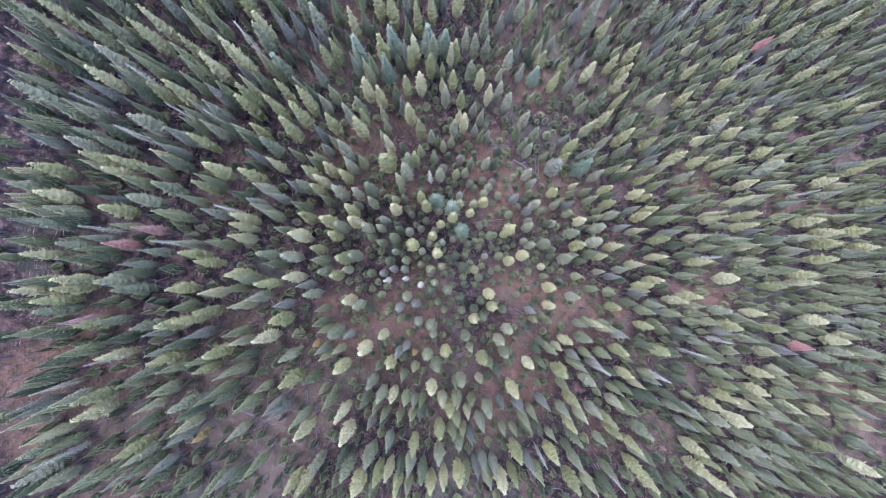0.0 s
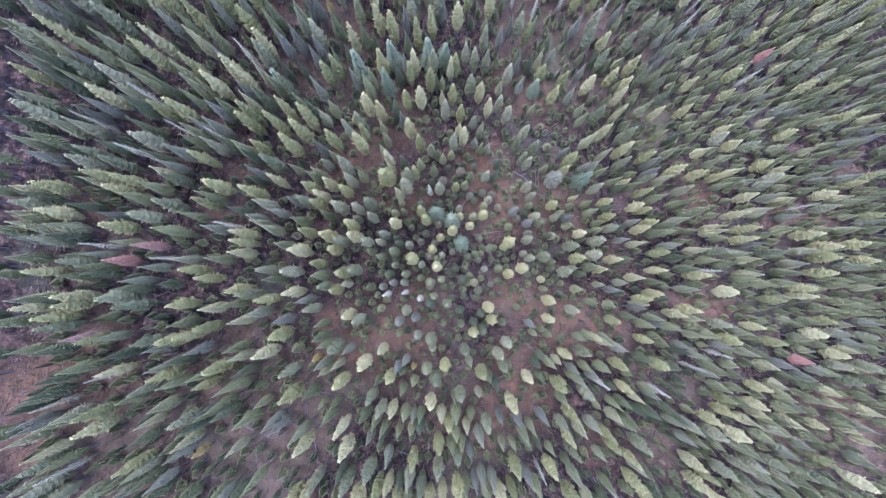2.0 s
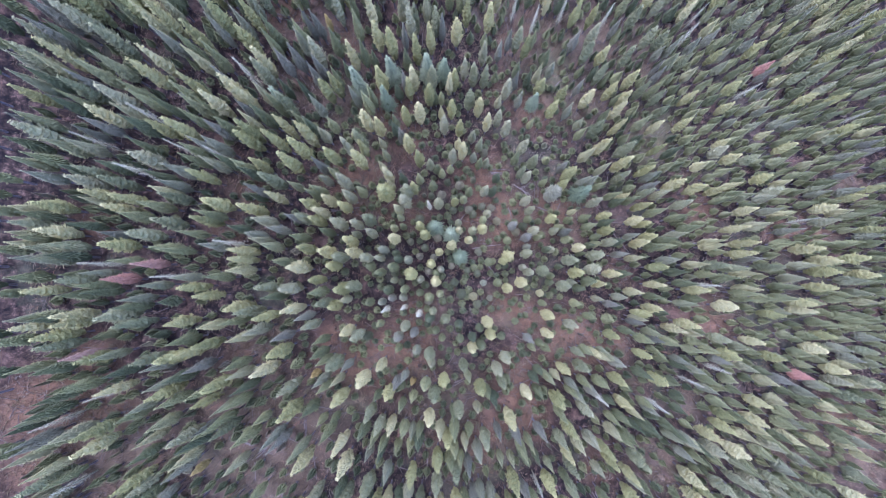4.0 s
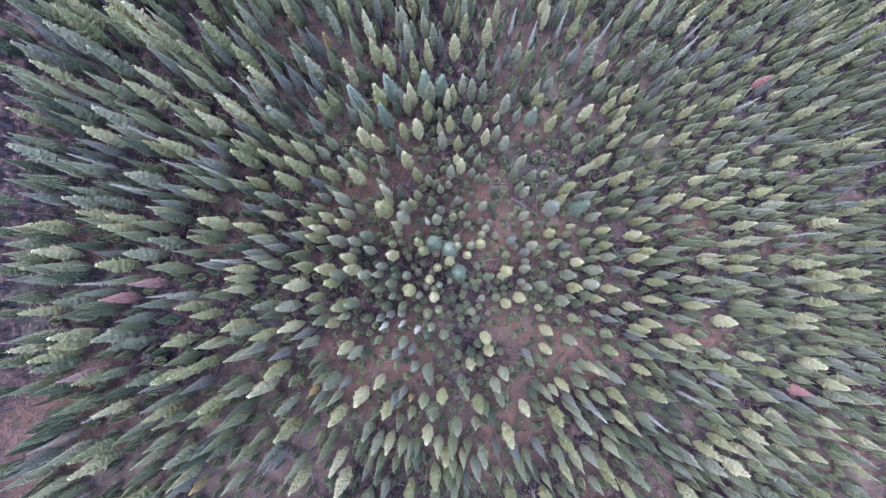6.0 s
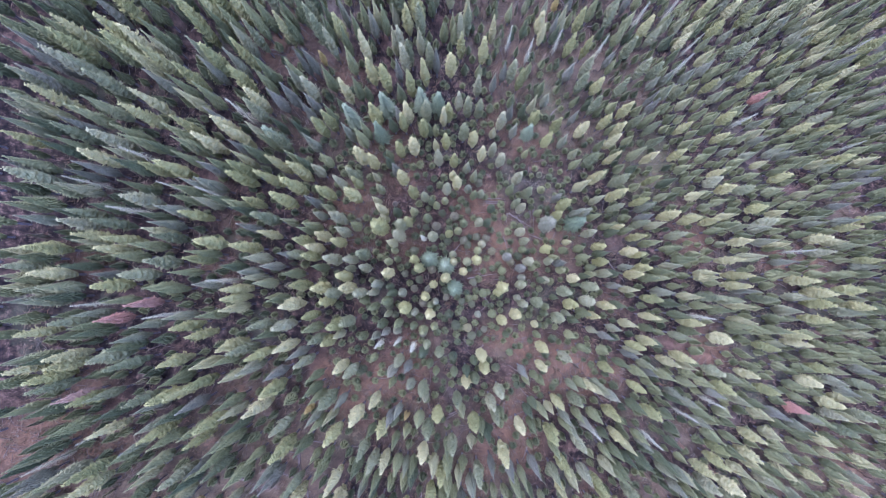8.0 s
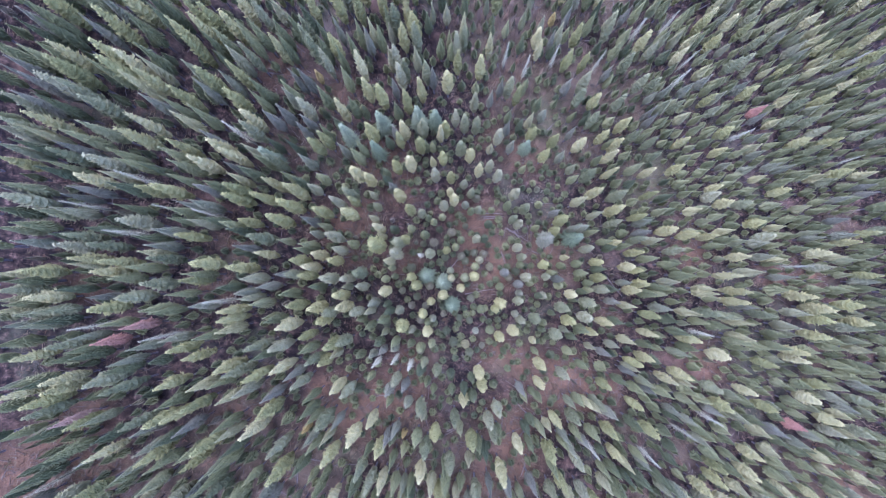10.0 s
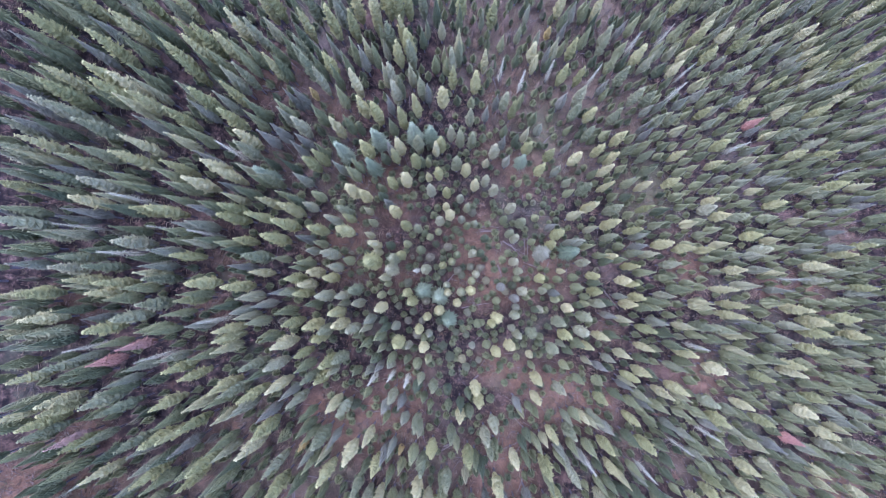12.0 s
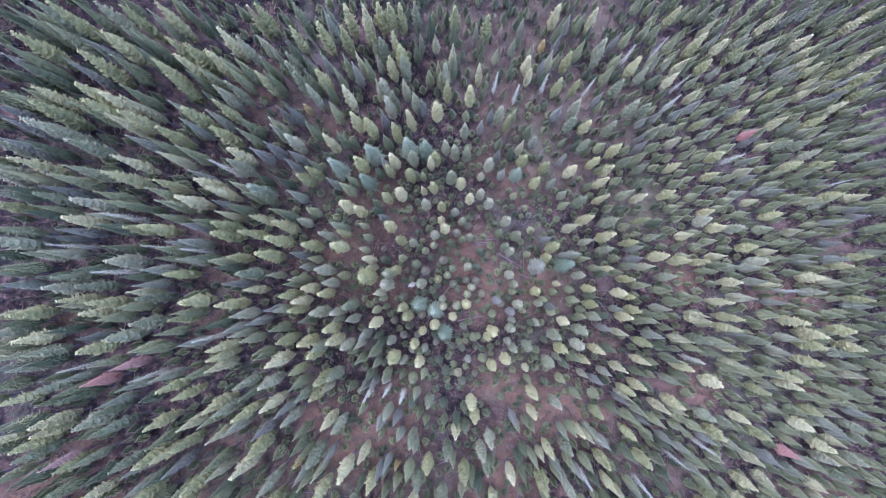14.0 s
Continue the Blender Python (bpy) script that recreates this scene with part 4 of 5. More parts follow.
grove("grey_spruce", (-53.6, 40.4, 14.8), (-51.9, 39.7, 15), (-33.8, 42.1, 15.3), (-52.6, 37.3, 15.2), (-53, 41.5, 15), (-49.2, 31.6, 14.6), (-33.2, 34.8, 15.3), (-34.1, 27.1, 15.3), (-48.5, 25.9, 14), (-25.3, 38.8, 15.3), (-23.5, 39.9, 15.2), (-21.5, 45.5, 14.7), (-20.1, 38.9, 15.1), (-20.8, 37.4, 14.7), (-10.8, 53.9, 14.4), (-6.6, 46.9, 14.2), (-6.7, 39.2, 14.1), (0, 49.6, 13.9), (27.2, 41.9, 12.8), (14.3, 42.3, 12.8), (34.4, 53.9, 12.4), (12.8, 49.6, 12.1), (11, 47.4, 12.8), (26.3, 50.9, 12.3), (43.3, 44.5, 12.7), (15.2, 38.8, 12.7), (54.8, 53.1, 11.5), (-47.9, 10.5, 12), (-35.1, 9, 13.9), (-36.1, 24.2, 15.2))
grove("grey_spruce", (-26.3, 11.9, 14.9), (16.3, 11.8, 14), (13.8, 13.9, 14.5), (24.2, 12.8, 14.8), (34.3, 8.4, 13.6), (88.1, 31.7, 10), (81.3, 24.6, 10.4), (-36.8, -9.4, 14.6), (-15.5, -10.4, 14.6), (-4.9, -5.7, 13.7), (-7.5, -13.8, 14.2), (-25.1, -5.3, 16.2), (-21.9, -2.2, 16.1), (16, -7.1, 14.4), (17.2, -22.6, 14.7), (13, -22.7, 15.2), (9.8, -22.3, 14.9), (61.2, -14.4, 11.9), (14.2, -31.8, 14.7), (28, 67.8, 12), (38.1, 65.3, 12.1), (26, 63.9, 12.2), (88.4, 74.8, 10.3), (-55.6, -19, 13.7), (-56.1, -18.3, 13.9), (-50.2, 25, 12.3), (-56.3, 25.6, 12.9), (-52.2, 48.1, 13.4), (-45.8, 48.1, 14.3), (-32.5, -30.9, 14.9))
grove("grey_spruce", (-41.1, -28.3, 13.2), (-38.2, -24.2, 14.7), (-35.3, -18.5, 14.3), (-29.2, 17.9, 15.9), (-30.7, 30.6, 14.5), (-40.3, 39.2, 14.5), (-25.1, -21.4, 16), (-23.9, 14, 15.8), (-20.1, 22.6, 16.5), (-20.5, 46, 14), (-15.4, 54.8, 14.1), (5.6, -32.2, 13.8), (4.6, -27.4, 14.2), (-6.3, -12.8, 14.6), (-7.7, -6.3, 13.1), (-8.8, 0.4, 13.6), (-7.2, 29.4, 14.9), (24, 25.9, 13.6), (23, 59.4, 12.1), (42.4, -26.5, 12.3), (27.3, -16.4, 12.2), (32.2, -11.6, 12.5), (39.1, -7.2, 13.6), (36.2, -4.4, 13.3), (32.1, -1, 12.5), (40.7, 21.7, 14.8), (43.2, 46.2, 12.1), (51.1, -11.1, 11.3), (58.5, 7.5, 14.4), (67.4, 13.1, 13.2))
grove("grey_spruce", (67, 46.1, 10.1), (82.6, 29, 10.2), (88.3, 30, 10), (87, 56.3, 10.9))
grove("red_spruce", (67.1, 47.7, 10), (-43.4, 6.2, 13.5), (-47.4, 3.8, 12), (-51.3, -7.1, 13), (66, -14, 9.4))
grove("dead_snag", (-43.3, 28.2, 14.6), (-30.5, 36.4, 15.1), (13.9, 55.7, 13.2), (17.9, 54, 13.1), (23.8, 56.5, 12.9), (32.9, 56.4, 12.9), (41.2, 63.1, 12.5), (85.9, 37.3, 11.2), (91.3, 60.3, 10.4), (49.9, 53.3, 12.9), (51.8, 57.4, 12.7), (62.5, 42.2, 12.6), (-41.1, 4.4, 13.7), (-49.8, 6.2, 12.7), (-45.2, 20.2, 13.9), (-49.9, 23.9, 13.3), (-33.2, 9.6, 14.7), (-34.7, 23.3, 14.7), (-39.1, 23.8, 14.5), (-2.3, 17.5, 14.9), (50.7, 2.5, 12.8), (71, 15.2, 12.9), (-54.4, -16.2, 12.9), (-48.7, -12.9, 13.2), (-9.8, -1.6, 13.5), (-6.6, -1.3, 13.4), (-4, -2.4, 13.1), (28.6, -17.8, 13), (38.6, -18.8, 13.3), (50.6, -12.7, 11.3))
grove("dead_snag", (45.4, -14.9, 12), (16.6, -31.3, 14.6), (29.1, -35.2, 13.6), (-53, -25.7, 13.8), (47.8, 64.8, 12.7))
grove("blue_spruce", (-14.7, 38, 14.2), (-9, 41.1, 13.5), (-10.1, 36.1, 14.1), (-26.5, 33.3, 13.4), (0.4, 43, 12.1), (-2.7, 42.9, 12.4), (18.4, 39.6, 9.8), (-1.3, 13.6, 10.9), (27.9, 20.9, 13.4), (1.7, 12.3, 9.9), (3.4, 7.8, 9.4))
grove("yellow_sapling", (-19.5, 48, 7.8), (-21.2, -12.1, 7.8), (-5, -14.4, 7.4), (-37.3, -25.5, 8), (23.7, 64.8, 7.3))
grove("young_spruce", (-1.2, 38, 10.4), (-7.9, 37.9, 11.1), (-8.6, 32.4, 11.7), (-8.4, 31, 11.9), (-11.9, 42.8, 11), (-7.2, 56.8, 10.9), (-6, 7.2, 11.6), (-26.4, 6.7, 11.7), (12.9, 11.2, 8.8), (16, 5.8, 9.1), (-19.6, -19.4, 10.4), (6.4, -18.9, 10.7), (58.3, 69.3, 11.4), (19.4, -1, 10.9), (21.5, 9.5, 10.6), (20.7, 9.5, 10.5), (16.8, 9.9, 9.7), (19, 12, 10.9), (46.7, -13.1, 10.4), (50.9, 4.6, 11.3), (60.2, 60.5, 9.3), (46.5, 62.4, 10.6), (67.1, -20.8, 8.2), (68.6, -15.6, 8.4), (66.7, 15.7, 10.6), (66.5, 33.4, 8.6), (69.9, 56.3, 9.3), (77.9, 62.4, 9.1), (-53.5, 4.5, 9), (-58.5, 13.9, 9.2))
grove("young_spruce", (-31.3, -31.1, 11.2), (-28.6, -18.4, 11.2), (-29.9, 17.3, 11.5), (-11.8, -25, 11.3), (-18.5, -21.4, 10.7), (-17.6, -19.2, 10.6), (-10.7, -15.9, 11.4), (-10.7, -4.1, 11.2), (-12.7, -0.5, 10.2), (-10.5, -0.3, 11.2), (-12.7, 6.1, 11.2), (-14.9, 11.7, 11.5), (-14.2, 19.2, 12.3), (-24.3, 19.4, 12.8), (-9.2, 20.7, 13.2), (-19.8, 20.8, 12.1), (-18.4, 22.2, 12.6), (-10.6, 23.7, 13), (-10.2, 26.1, 12), (-10.8, 28.2, 11.8), (-19.9, 28.4, 12.3), (-18.7, 30.4, 12), (-25.5, 35.2, 12.2), (-16.2, 40.1, 10.9), (-7.3, -24.3, 10.4), (-5.2, -24.2, 10.2), (4.9, -22.6, 10.5), (-4.9, -16.7, 10), (-7.1, -14.8, 10.1), (-1.8, -11.2, 10.8))
grove("young_spruce", (-4.4, -8.9, 11.2), (-7.5, -8.4, 11.1), (3.5, -7.3, 11), (-0, -7.1, 10), (-0.9, -5.6, 11.3), (7, -5.5, 10.3), (-2.1, 0.3, 11.1), (-7, 0.4, 10.8), (-0.3, 0.9, 10.5), (-4, 1.1, 11.3), (8.1, 3, 9.1), (-8.4, 3.5, 11.7), (-3.9, 3.7, 11.3), (-1.1, 4.8, 9.7), (-0.1, 5.5, 9.9), (-8.3, 8.5, 12.1), (-8.7, 12.9, 12), (6.1, 13, 9.2), (3.2, 13.1, 10.1), (-7.1, 13.3, 11.2), (3.2, 14.5, 10.2), (-7.4, 15, 12.2), (8.2, 15.3, 9.3), (4.2, 19, 11.1), (-1.7, 21.3, 11.5), (-7.1, 22, 12.8), (-4.2, 22.4, 11.4), (0.1, 23.9, 11.2), (-0.9, 24.6, 11.2), (1.6, 24.9, 10.3))
grove("young_spruce", (-2.1, 25.3, 11.5), (8.6, 26.5, 10.8), (6.1, 27.5, 11.3), (3.2, 29.9, 10.5), (5.9, 31.4, 11), (-0.1, 35.3, 10.6), (-0.1, 37.9, 10.2), (3.4, 55.5, 10.9), (1.4, 55.8, 10.4), (3.1, 57.4, 10.8), (-0.8, 59.7, 10.7), (-0.1, 61.4, 10.6), (2.5, 61.9, 10.2), (18.8, -28.5, 10.7), (12.1, -27.4, 11), (10.3, -27.2, 11.2), (16.7, -27, 10.6), (11.9, -14.4, 10.5), (16.8, -14.1, 11.6), (20.9, -13.9, 10.6), (18.8, -13.6, 10.3), (17.8, -13.1, 10.6), (19.6, -9.1, 10.9), (16.8, -9, 10.9), (18.5, -8.3, 10.1), (13.3, -1, 9.5), (25.8, -1, 10.6), (19.2, 0.9, 9.2), (10.9, 3, 9.5), (21.2, 3.1, 9.5))
grove("young_spruce", (25.3, 3.1, 10.5), (21.4, 4.3, 9.8), (23.2, 6.1, 9.5), (9.2, 7, 8.7), (10, 7, 8.5), (24.7, 11.6, 10.2), (22.4, 13.3, 10.1), (23.2, 14.1, 10.6), (17.2, 15.6, 9.5), (25.4, 15.6, 9.9), (9.1, 16.6, 9), (26.1, 17.1, 10.5), (20.4, 23.2, 9.9), (10.8, 23.9, 10.5), (17.9, 35, 9.3), (11, 38.6, 9.7), (14.6, 44.9, 10), (21.8, 45.6, 9.9), (23.3, 58.1, 10.3), (16.9, 58.5, 10.6), (14.1, 61.2, 9.7), (21, 62.7, 10.3), (17.3, 63.1, 10.7), (10.2, 64.8, 10.7), (19.1, 67.1, 10.4), (35.2, -32.4, 10.4), (27.4, -29.4, 10.4), (35.8, -22.3, 9.6), (31, -10.7, 10.6), (30, -9.7, 10.2))
grove("young_spruce", (29.9, -0, 10.9), (27.3, 8.6, 10.8), (29.2, 10.3, 10.3), (30.5, 10.7, 10.3), (30.6, 12, 10.1), (28.4, 16, 11.4), (27.6, 35.1, 10.1), (32.9, 36.8, 10.7), (35.2, 40.1, 10.2), (42.4, 41.6, 10.6), (43.9, 42.9, 10.3), (32.7, 43.9, 10.4), (30.3, 45.1, 10.2), (27.8, 45.7, 9.6), (44.2, 49.8, 9.5), (35.4, 53, 9.3))


# ---- fallen trunks ----
def log_mesh(length, seed):
    vs, fs, sides, rings = [], [], 7, 7
    for i in range(rings):
        s = i / (rings - 1)
        r = 0.13 * (1 - 0.6 * s)
        bend = 0.12 * math.sin(3 * s + seed)
        vs += [(length * (s - 0.5), bend + r * math.cos(6.283 * j / sides), 0.14 + r * math.sin(6.283 * j / sides)) for j in range(sides)]
    for i in range(rings - 1):
        for j in range(sides):
            p, q = i * sides + j, i * sides + (j + 1) % sides
            fs += [(p, q, q + sides), (p, q + sides, p + sides)]
    fs += [tuple(range(sides)), tuple(range((rings - 1) * sides, rings * sides))]
    return vs, fs


def stub_mesh(seed):
    rng = random.Random(seed)
    a, n = rng.uniform(0.2, 1.1), rng.uniform(0.5, 1.1)
    vs = [(-0.04, 0, 0.14), (0.04, 0.03, 0.18), (0.04, -0.03, 0.11), (n * 0.45, n * math.sin(a), 0.14 + n * math.cos(a) * 0.6)]
    return vs, [(0, 1, 3), (1, 2, 3), (2, 0, 3), (0, 2, 1)]


LOGS = [mesh("stem", log_mesh(5.0, i), log_mat) for i in range(5)]
STUBS = [mesh("branch_stub", stub_mesh(i), log_mat) for i in range(5)]


def fallen_logs(*places):
    for x, y, turn, length in places:
        c, s = math.cos(radians(turn)) * length / 2, math.sin(radians(turn)) * length / 2
        a, b = ground_z(x - c, y - s), ground_z(x + c, y + s)
        root = new("fallen_log")
        root.empty_display_size = 0.3
        tilt = -math.degrees(math.atan2(b - a, length))
        root.matrix_basis = pose(x, y, (a + b) / 2 - 0.02, 0, tilt, turn) @ Matrix.Diagonal((length / 5, 1, 1, 1))
        tagged(root, "weathered grey-brown fallen trunk lying on the litter", "log", "fallen logs")
        new("stem", dice.choice(LOGS)).parent = root
        for at in (-1.2, 0.3, 1.5):
            stub = new("branch_stub", dice.choice(STUBS))
            stub.parent = root
            stub.matrix_basis = pose(at + dice.uniform(-0.5, 0.5), 0, 0) @ Matrix.Diagonal((1, dice.choice((-1, 1)), 1, 1))


fallen_logs((12.1, 25.9, 1, 4.7), (12.3, 26.4, -1, 3.8), (11.9, 25.6, 4, 3.8), (19.6, 22.6, -87, 5.4), (20.2, 22.5, -87, 4.7), (17.3, 22.1, -28, 5.3), (17.9, 21.3, -52, 4.1), (24.3, 17.9, 72, 3.6), (14.5, 16.6, -66, 4), (10.7, 4.6, -50, 5.2), (9.1, 10.2, 11, 6.3), (37.4, 11.1, -56, 5), (21.6, 18.2, -15, 2.7), (28.5, 18.6, -92, 4.2), (4.2, 16.2, 57, 3.3), (2.7, -16.3, 25, 4.3), (13.6, -16.8, 20, 8.5), (16.9, -12.1, -50, 6.4), (12.9, -14.9, 69, 2.7), (18.2, -15, -115, 2.5))
fallen_logs((3.8, -15.2, 26, 3.2), (31.5, -13.2, -46, 3.1), (30.2, -4.4, -34, 3), (16.7, -23, -108, 2.5), (8.4, -4.2, -138, 2.5), (16.9, -16.7, 53, 5.3), (-20.2, -19, -17, 2.5), (-25.1, -20.3, -12, 2.5), (-23.5, -21.7, -83, 3.5), (-30.8, -24.6, -28, 4.9), (-30.2, -25.5, 45, 2.5), (-21.8, -27.7, -82, 2.7), (-7, -21.9, 63, 3.7), (-25.1, -24.1, -30, 2.5), (-17, -19.8, 10, 3.7), (-15.2, -20, -3, 3), (-1.3, -13.8, -68, 2.5), (-29.4, -4.5, -76, 2.5), (-3.1, -25.4, -41, 2.5), (-10.3, -8.8, 5, 2.7))
fallen_logs((-19.5, 16.2, 17, 2.5), (-16.4, 17, 6, 2.5), (-19.1, 16.5, 6, 3), (-27.3, 49.2, -10, 2.5), (-27.1, 48.8, -3, 2.5), (-23.3, 49.2, -32, 4), (-23.7, 50.1, -38, 3.8), (-23.3, 53.7, -41, 2.5), (24.5, 62.2, -29, 4.5), (25.2, 45.8, 50, 4), (25.7, 47.3, 37, 2.5), (19.7, 57.6, -66, 2.5), (13.2, 55.3, -71, 3), (29.6, 49, -23, 2.5), (14.3, 56.5, -94, 2.6), (-31, -24.5, -28, 6), (-30.7, -25.5, 36, 3.4), (-25.8, -29.1, 8, 2.5), (-21.7, -28.3, -79, 4.6), (-25.8, -33.5, -57, 3.5))
fallen_logs((-23.3, -22, -81, 2.5), (-30.9, -28.4, -79, 3.1), (-2.6, -30.2, -95, 3.7), (-6.7, -29.7, -19, 2.5), (-2.4, -25.5, -39, 2.5), (28.7, -36.7, -54, 4.1), (29.1, -37.3, -69, 5.3), (20.3, -39, -8, 2.7), (15.1, 73, 7, 4.3), (14.6, 73.3, 6, 2.9), (26.8, 66.8, -32, 3.4), (23.2, 61.9, -40, 2.7), (24.6, 60.1, 3, 4.1), (43.6, 71.9, -38, 2.7), (38.1, 70.2, -78, 2.5), (11.2, 70.1, -90, 2.8), (32.9, 63.3, 12, 2.6), (59.6, 72.9, 31, 4.6), (65.6, 73.6, -76, 2.5), (-48, -20.4, -75, 2.5))
fallen_logs((-60.6, -25.3, 16, 3.1))


# ---- the rest of the forest, one mesh ----
CLEARINGS = PATCHES["dry"] + PATCHES["rust"] + PATCHES["moss"]
more = random.Random(8)
cells = {}
mapped = len(far_spots)
for x, y in spots + [(x, y) for x, y, h in far_spots]:
    cells.setdefault((int(x // 3), int(y // 3)), []).append((x, y))


def near(x, y, gap):
    i, j = int(x // 3), int(y // 3)
    return any((x - a) ** 2 + (y - b) ** 2 < gap * gap for p in (-1, 0, 1) for q in (-1, 0, 1) for a, b in cells.get((i + p, j + q), ()))


for _ in range(12000):
    x, y = more.uniform(-72, 110), more.uniform(-54, 90)
    seen = -56 < x < 90 and -39 < y < 71
    core = math.hypot(x - 3, y - 16) < 34
    if near(x, y, 2.0 if x > 25 else 2.5) or any((x - a) ** 2 + (y - b) ** 2 < c * c for a, b, c in CLEARINGS):
        continue
    if not seen and more.random() < 0.5:
        continue
    if more.random() < (0.72 if core else 0.6 if seen and x < 25 else 0.12):
        continue
    cells.setdefault((int(x // 3), int(y // 3)), []).append((x, y))
    far_spots.append((x, y, more.uniform(4, 8) if core else more.uniform(6, 10) if seen and x > 25 else more.uniform(4, 8.5) if seen else more.uniform(9, 16)))
undergrown = []
for _ in range(10000):
    x, y = more.uniform(-58, 96), more.uniform(-40, 75)
    if near(x, y, 1.15 if math.hypot(x - 3, y - 16) < 34 else 1.3) or any((x - a) ** 2 + (y - b) ** 2 < 0.12 * c * c for a, b, c in CLEARINGS) or noise.noise((x / 11, y / 11, 2.2)) < more.uniform(-0.9, 0.1):
        continue
    cells.setdefault((int(x // 3), int(y // 3)), []).append((x, y))
    undergrown.append((x, y, more.uniform(2.0, 4.5) if math.hypot(x - 3, y - 16) < 34 else more.uniform(3.0, 6.9)))
parts = []
small = [(np.array(v), np.array(f)) for v, f in (crown("spruce", 85 + i, whorls=11, boughs=14, core=(7, 6), full=0.74) for i in range(6))]
middle = [(np.array(v), np.array(f)) for v, f in (crown("spruce", 70 + i, whorls=22, boughs=18, core=(8, 8), full=0.82) for i in range(6))]
low = [(np.array(v), np.array(f)) for v, f in (crown("spruce", 80 + i, whorls=7, boughs=8, core=(6, 6)) for i in range(3))]
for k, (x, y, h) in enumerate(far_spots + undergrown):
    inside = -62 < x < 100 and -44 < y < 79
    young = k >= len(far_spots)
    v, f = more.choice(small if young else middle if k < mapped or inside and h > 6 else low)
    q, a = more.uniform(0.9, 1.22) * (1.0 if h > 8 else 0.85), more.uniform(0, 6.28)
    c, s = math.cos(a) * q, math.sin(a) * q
    # beyond x = 48 the tint is raised: hazy brightness put into the needle colour
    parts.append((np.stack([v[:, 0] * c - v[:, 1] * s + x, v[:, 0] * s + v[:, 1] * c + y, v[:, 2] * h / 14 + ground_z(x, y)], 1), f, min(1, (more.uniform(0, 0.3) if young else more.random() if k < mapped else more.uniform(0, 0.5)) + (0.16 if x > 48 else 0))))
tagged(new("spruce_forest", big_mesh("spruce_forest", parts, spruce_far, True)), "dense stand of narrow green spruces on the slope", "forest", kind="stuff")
sv = np.array([(r * math.cos(1.571 * j), r * math.sin(1.571 * j), z) for z, r in ((-0.6, 0.2), (5.0, 0.12), (13.8, 0.015)) for j in range(4)])
sf = np.array([t for i in (0, 4) for j in range(4) for t in ((i + j, i + (j + 1) % 4, i + 4 + (j + 1) % 4), (i + j, i + 4 + (j + 1) % 4, i + 4 + j))])
parts = [(sv * (1, 1, h / 14) + (x, y, ground_z(x, y)), sf, 0) for x, y, h in far_spots + undergrown]
tagged(new("spruce_trunks", big_mesh("spruce_trunks", parts, bark_mat)), "thin brown trunks of the spruce stand", "trunks", kind="stuff")


# ---- saplings everywhere between the trees ----
forms = [(np.array(v) * (0.72, 0.72, 0.3), np.array(f)) for v, f in (crown("spruce", 90 + i, whorls=11, boughs=15, foot=0.1, core=(7, 6), full=0.72) for i in range(6))]
parts = []
for _ in range(2200):
    x, y = more.uniform(-60, 98), more.uniform(-42, 77)
    if near(x, y, 1.4) or more.random() < 0.25 and any((x - a) ** 2 + (y - b) ** 2 < c * c for a, b, c in CLEARINGS) or noise.noise((x / 9, y / 9, 9.1)) < more.uniform(-0.8, 0.3):
        continue
    cells.setdefault((int(x // 3), int(y // 3)), []).append((x, y))
    v, f = more.choice(forms)
    q, h = more.uniform(0.55, 1.2), more.uniform(0.6, 1.5)
    parts.append((v * (q, q, h) + (x, y, ground_z(x, y)), f, more.random()))
tagged(new("sapling_thicket", big_mesh("sapling_thicket", parts, sapling_mat, True)), "scattered knee-high to man-high young conifers", "saplings", kind="stuff")


# ---- slender leafless saplings in the dry openings ----
bare = [(np.array(v), np.array(f)) for v, f in (crown("twig", 100 + i, h=14, r=0.8, whorls=14, boughs=6, foot=0.1) for i in range(4))]
parts = []
for i in range(380):
    a, b, r = more.choice(PATCHES["dry"])
    x, y = more.gauss(a, r * 0.9), more.gauss(b, r * 0.9)
    v, f = more.choice(bare)
    h, t, lean = more.uniform(2.0, 6.0), more.uniform(0, 6.28), more.uniform(0, 0.12)
    c, s, q = math.cos(t), math.sin(t), more.uniform(0.6, 1.1)
    z = v[:, 2] * h / 14
    parts.append((np.stack([(v[:, 0] * c - v[:, 1] * s) * q + lean * z * c + x, (v[:, 0] * s + v[:, 1] * c) * q + lean * z * s + y, z + ground_z(x, y)], 1), f, more.random()))
    parts.append((np.stack([sv[:, 0] * 0.35 + lean * sv[:, 2] * h / 14 * c + x, sv[:, 1] * 0.35 + lean * sv[:, 2] * h / 14 * s + y, sv[:, 2] * h / 14 + ground_z(x, y)], 1), sf, more.random()))
tagged(new("bare_saplings", big_mesh("bare_saplings", parts, shrub_mat)), "slender leafless grey-brown saplings in dry openings", "saplings", kind="stuff")


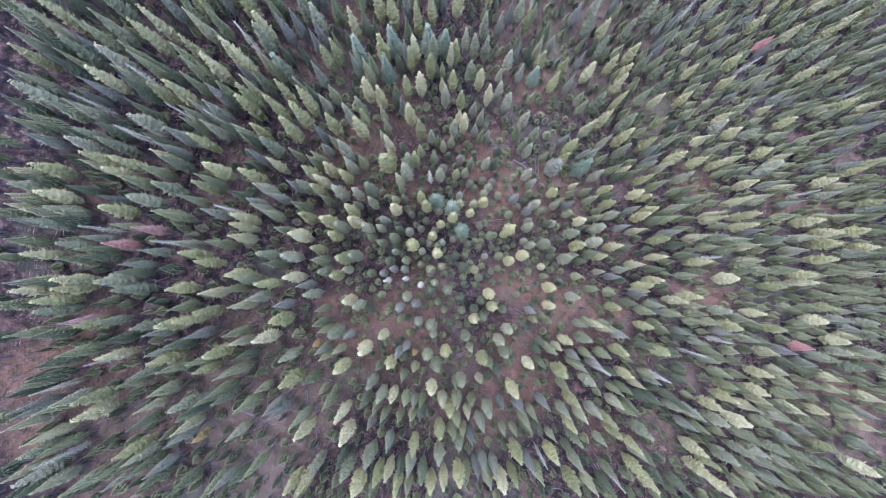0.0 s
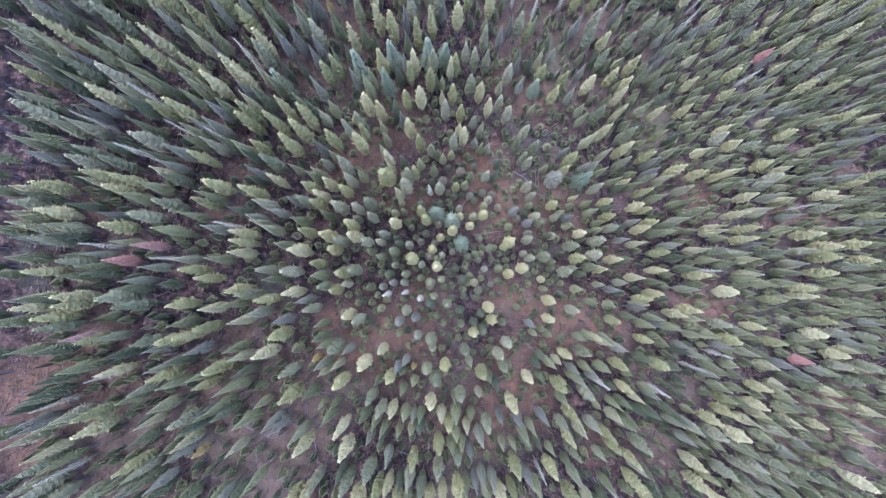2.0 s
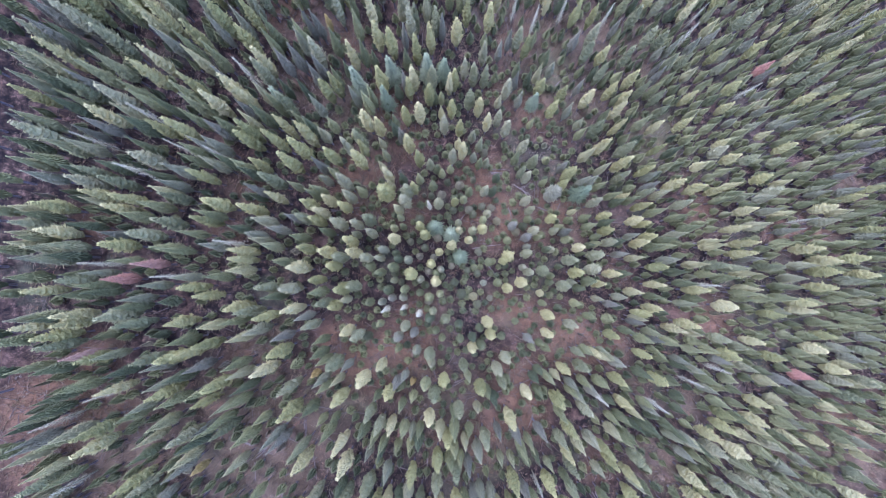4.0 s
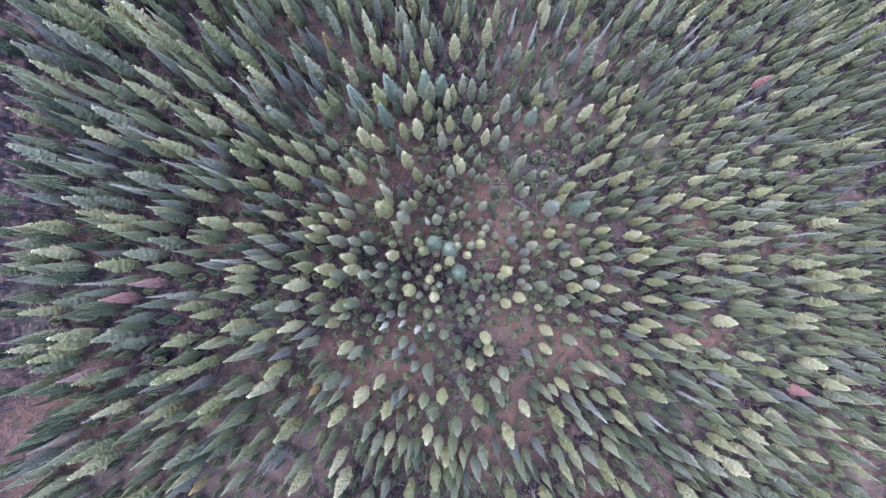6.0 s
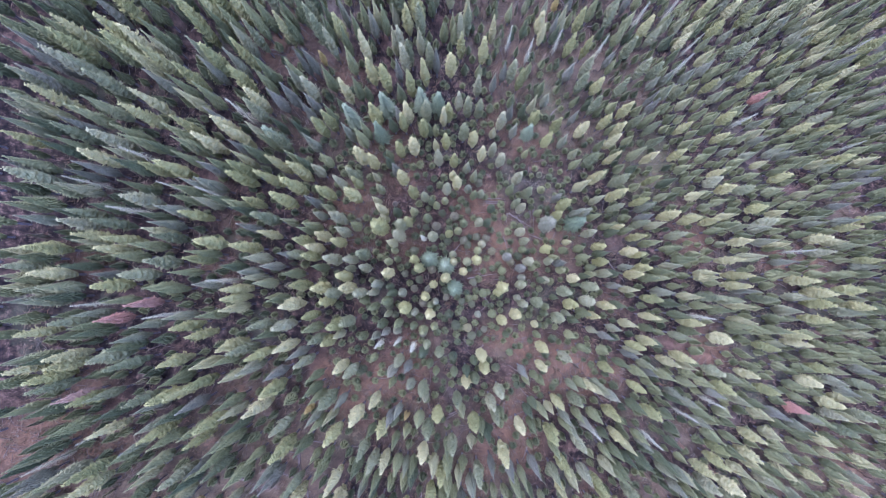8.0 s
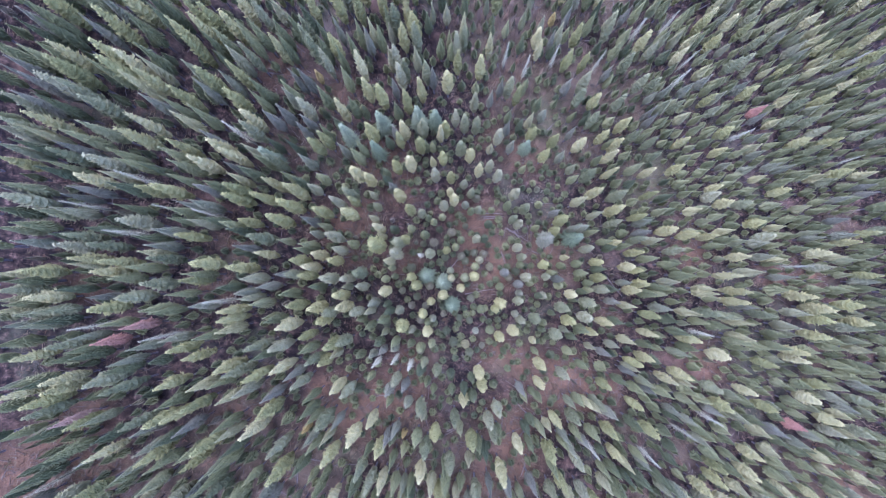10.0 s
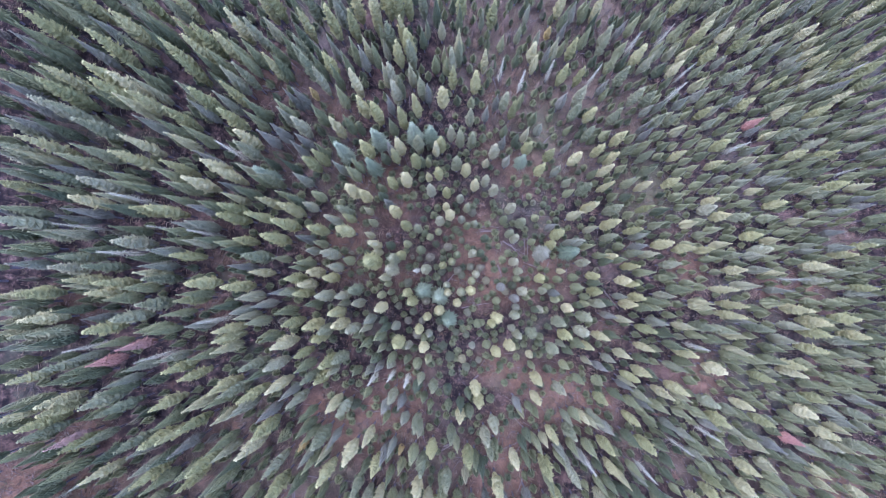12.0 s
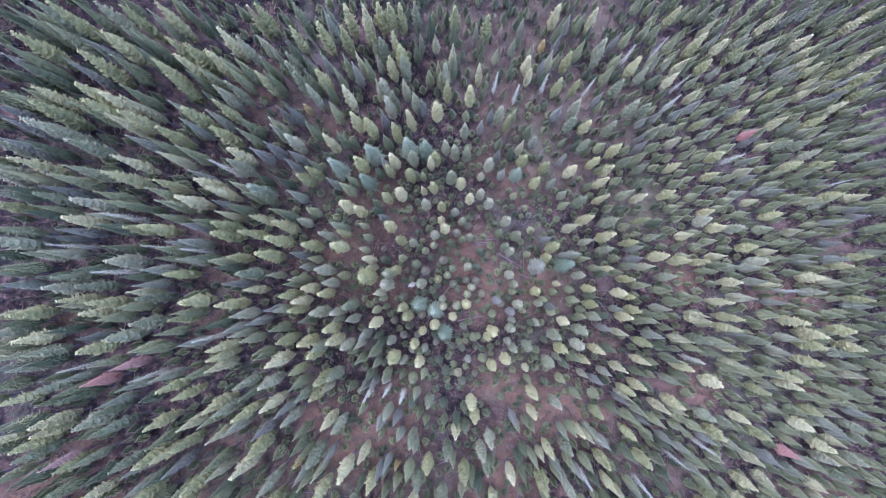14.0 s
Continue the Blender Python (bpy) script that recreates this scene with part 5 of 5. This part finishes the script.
# ---- thin fallen branches over the litter ----
parts = []
for i in range(2600):
    a, b, r = more.choice(CLEARINGS)
    x, y = (more.gauss(a, r * 0.8), more.gauss(b, r * 0.8)) if i % 2 else (more.uniform(-56, 92), more.uniform(-40, 74))
    t, n, w = more.uniform(0, 6.28), more.uniform(0.8, 2.6), more.uniform(0.025, 0.06)
    c, s = math.cos(t), math.sin(t)
    p, q = (x - c * n / 2, y - s * n / 2), (x + c * n / 2, y + s * n / 2)
    za, zb = ground_z(*p) + w, ground_z(*q) + w + more.uniform(0, 0.3)
    ring = [(-s * w, c * w, -0.5 * w), (s * w, -c * w, -0.5 * w), (0, 0, w)]
    v = [(p[0] + u, p[1] + k, za + h) for u, k, h in ring] + [(q[0] + 0.5 * u, q[1] + 0.5 * k, zb + 0.5 * h) for u, k, h in ring]
    parts.append((np.array(v), np.array([(0, 1, 4), (0, 4, 3), (1, 2, 5), (1, 5, 4), (2, 0, 3), (2, 3, 5), (0, 2, 1), (3, 4, 5)]), more.random()))
tagged(new("fallen_branches", big_mesh("fallen_branches", parts, log_mat)), "thin bare grey branches strewn over the litter", "branches", kind="stuff")


# ---- low bare shrubs and dry tufts on the floor ----
def tuft(rng):
    """Thin dry blades and twigs that spring from one patch of litter."""
    vs, fs = [], []
    for _ in range(8):
        a, t = rng.uniform(0, 6.28), rng.uniform(0.2, 1.2)
        foot = Vector((rng.uniform(-0.35, 0.35), rng.uniform(-0.35, 0.35), 0))
        out = Vector((math.cos(a) * math.cos(t), math.sin(a) * math.cos(t), math.sin(t))) * rng.uniform(0.35, 0.9)
        side = Vector((-math.sin(a), math.cos(a), 0)) * rng.uniform(0.03, 0.07)
        k = len(vs)
        vs += [foot - side, foot + side, foot + out]
        fs.append((k, k + 1, k + 2))
    return np.array([tuple(v) for v in vs]), np.array(fs)


def bush(rng):
    """A low rounded bush of small overlapping leaves."""
    vs, fs = [], []
    for _ in range(26):
        a, t = rng.uniform(0, 6.28), rng.uniform(0.1, 1.5)
        out = Vector((math.cos(a) * math.cos(t), math.sin(a) * math.cos(t), 0.8 * math.sin(t)))
        foot = out * rng.uniform(0.15, 0.5) + Vector((rng.uniform(-0.3, 0.3), rng.uniform(-0.3, 0.3), 0))
        kite(vs, fs, foot, out, Vector((-math.sin(a), math.cos(a), 0)), rng.uniform(0.15, 0.4), rng.uniform(0.04, 0.09), 0, 0, 0)
    return np.array([tuple(v) for v in vs]), np.array(fs)


bushes = [bush(more) for _ in range(6)]
parts = []
open_spots = [p for name in ("dry", "moss", "rust") for p in PATCHES[name]]
for i in range(5200):
    x, y = more.uniform(-60, 98), more.uniform(-42, 77)
    if i % 4 == 0:
        a, b, r = more.choice(open_spots)
        x, y = more.gauss(a, r * 0.7), more.gauss(b, r * 0.7)
    elif noise.noise((x / 7, y / 7, 5.5)) < more.uniform(-0.6, 0.4):
        continue
    v, f = more.choice(bushes)
    q = more.uniform(0.5, 1.25)
    parts.append((v * (q, q, q * more.uniform(0.6, 1.2)) + (x, y, ground_z(x, y)), f, more.random()))
tagged(new("low_bushes", big_mesh("low_bushes", parts, bush_mat)), "low brown and olive bushes over the litter", "bushes", kind="stuff")
tufts = [tuft(more) for _ in range(10)]
parts = []
for i in range(38000):
    if i % 4:
        x, y = more.uniform(-62, 100), more.uniform(-44, 79)
    else:
        a, b, r = more.choice(open_spots)
        x, y = more.gauss(a, r * 0.7), more.gauss(b, r * 0.7)
    d = noise.noise((x / 5, y / 5, 3.3))
    if d < more.uniform(-0.6, 0.2):
        continue
    v, f = more.choice(tufts)
    parts.append((v * more.uniform(0.5, 1.25) + (x, y, ground_z(x, y) - 0.03), f, min(1, max(0, 0.45 + 0.8 * d + more.uniform(-0.35, 0.35)))))
tagged(new("undergrowth", big_mesh("undergrowth", parts, shrub_mat)), "bare mauve-brown twigs and dry grass tufts", "undergrowth", kind="stuff")
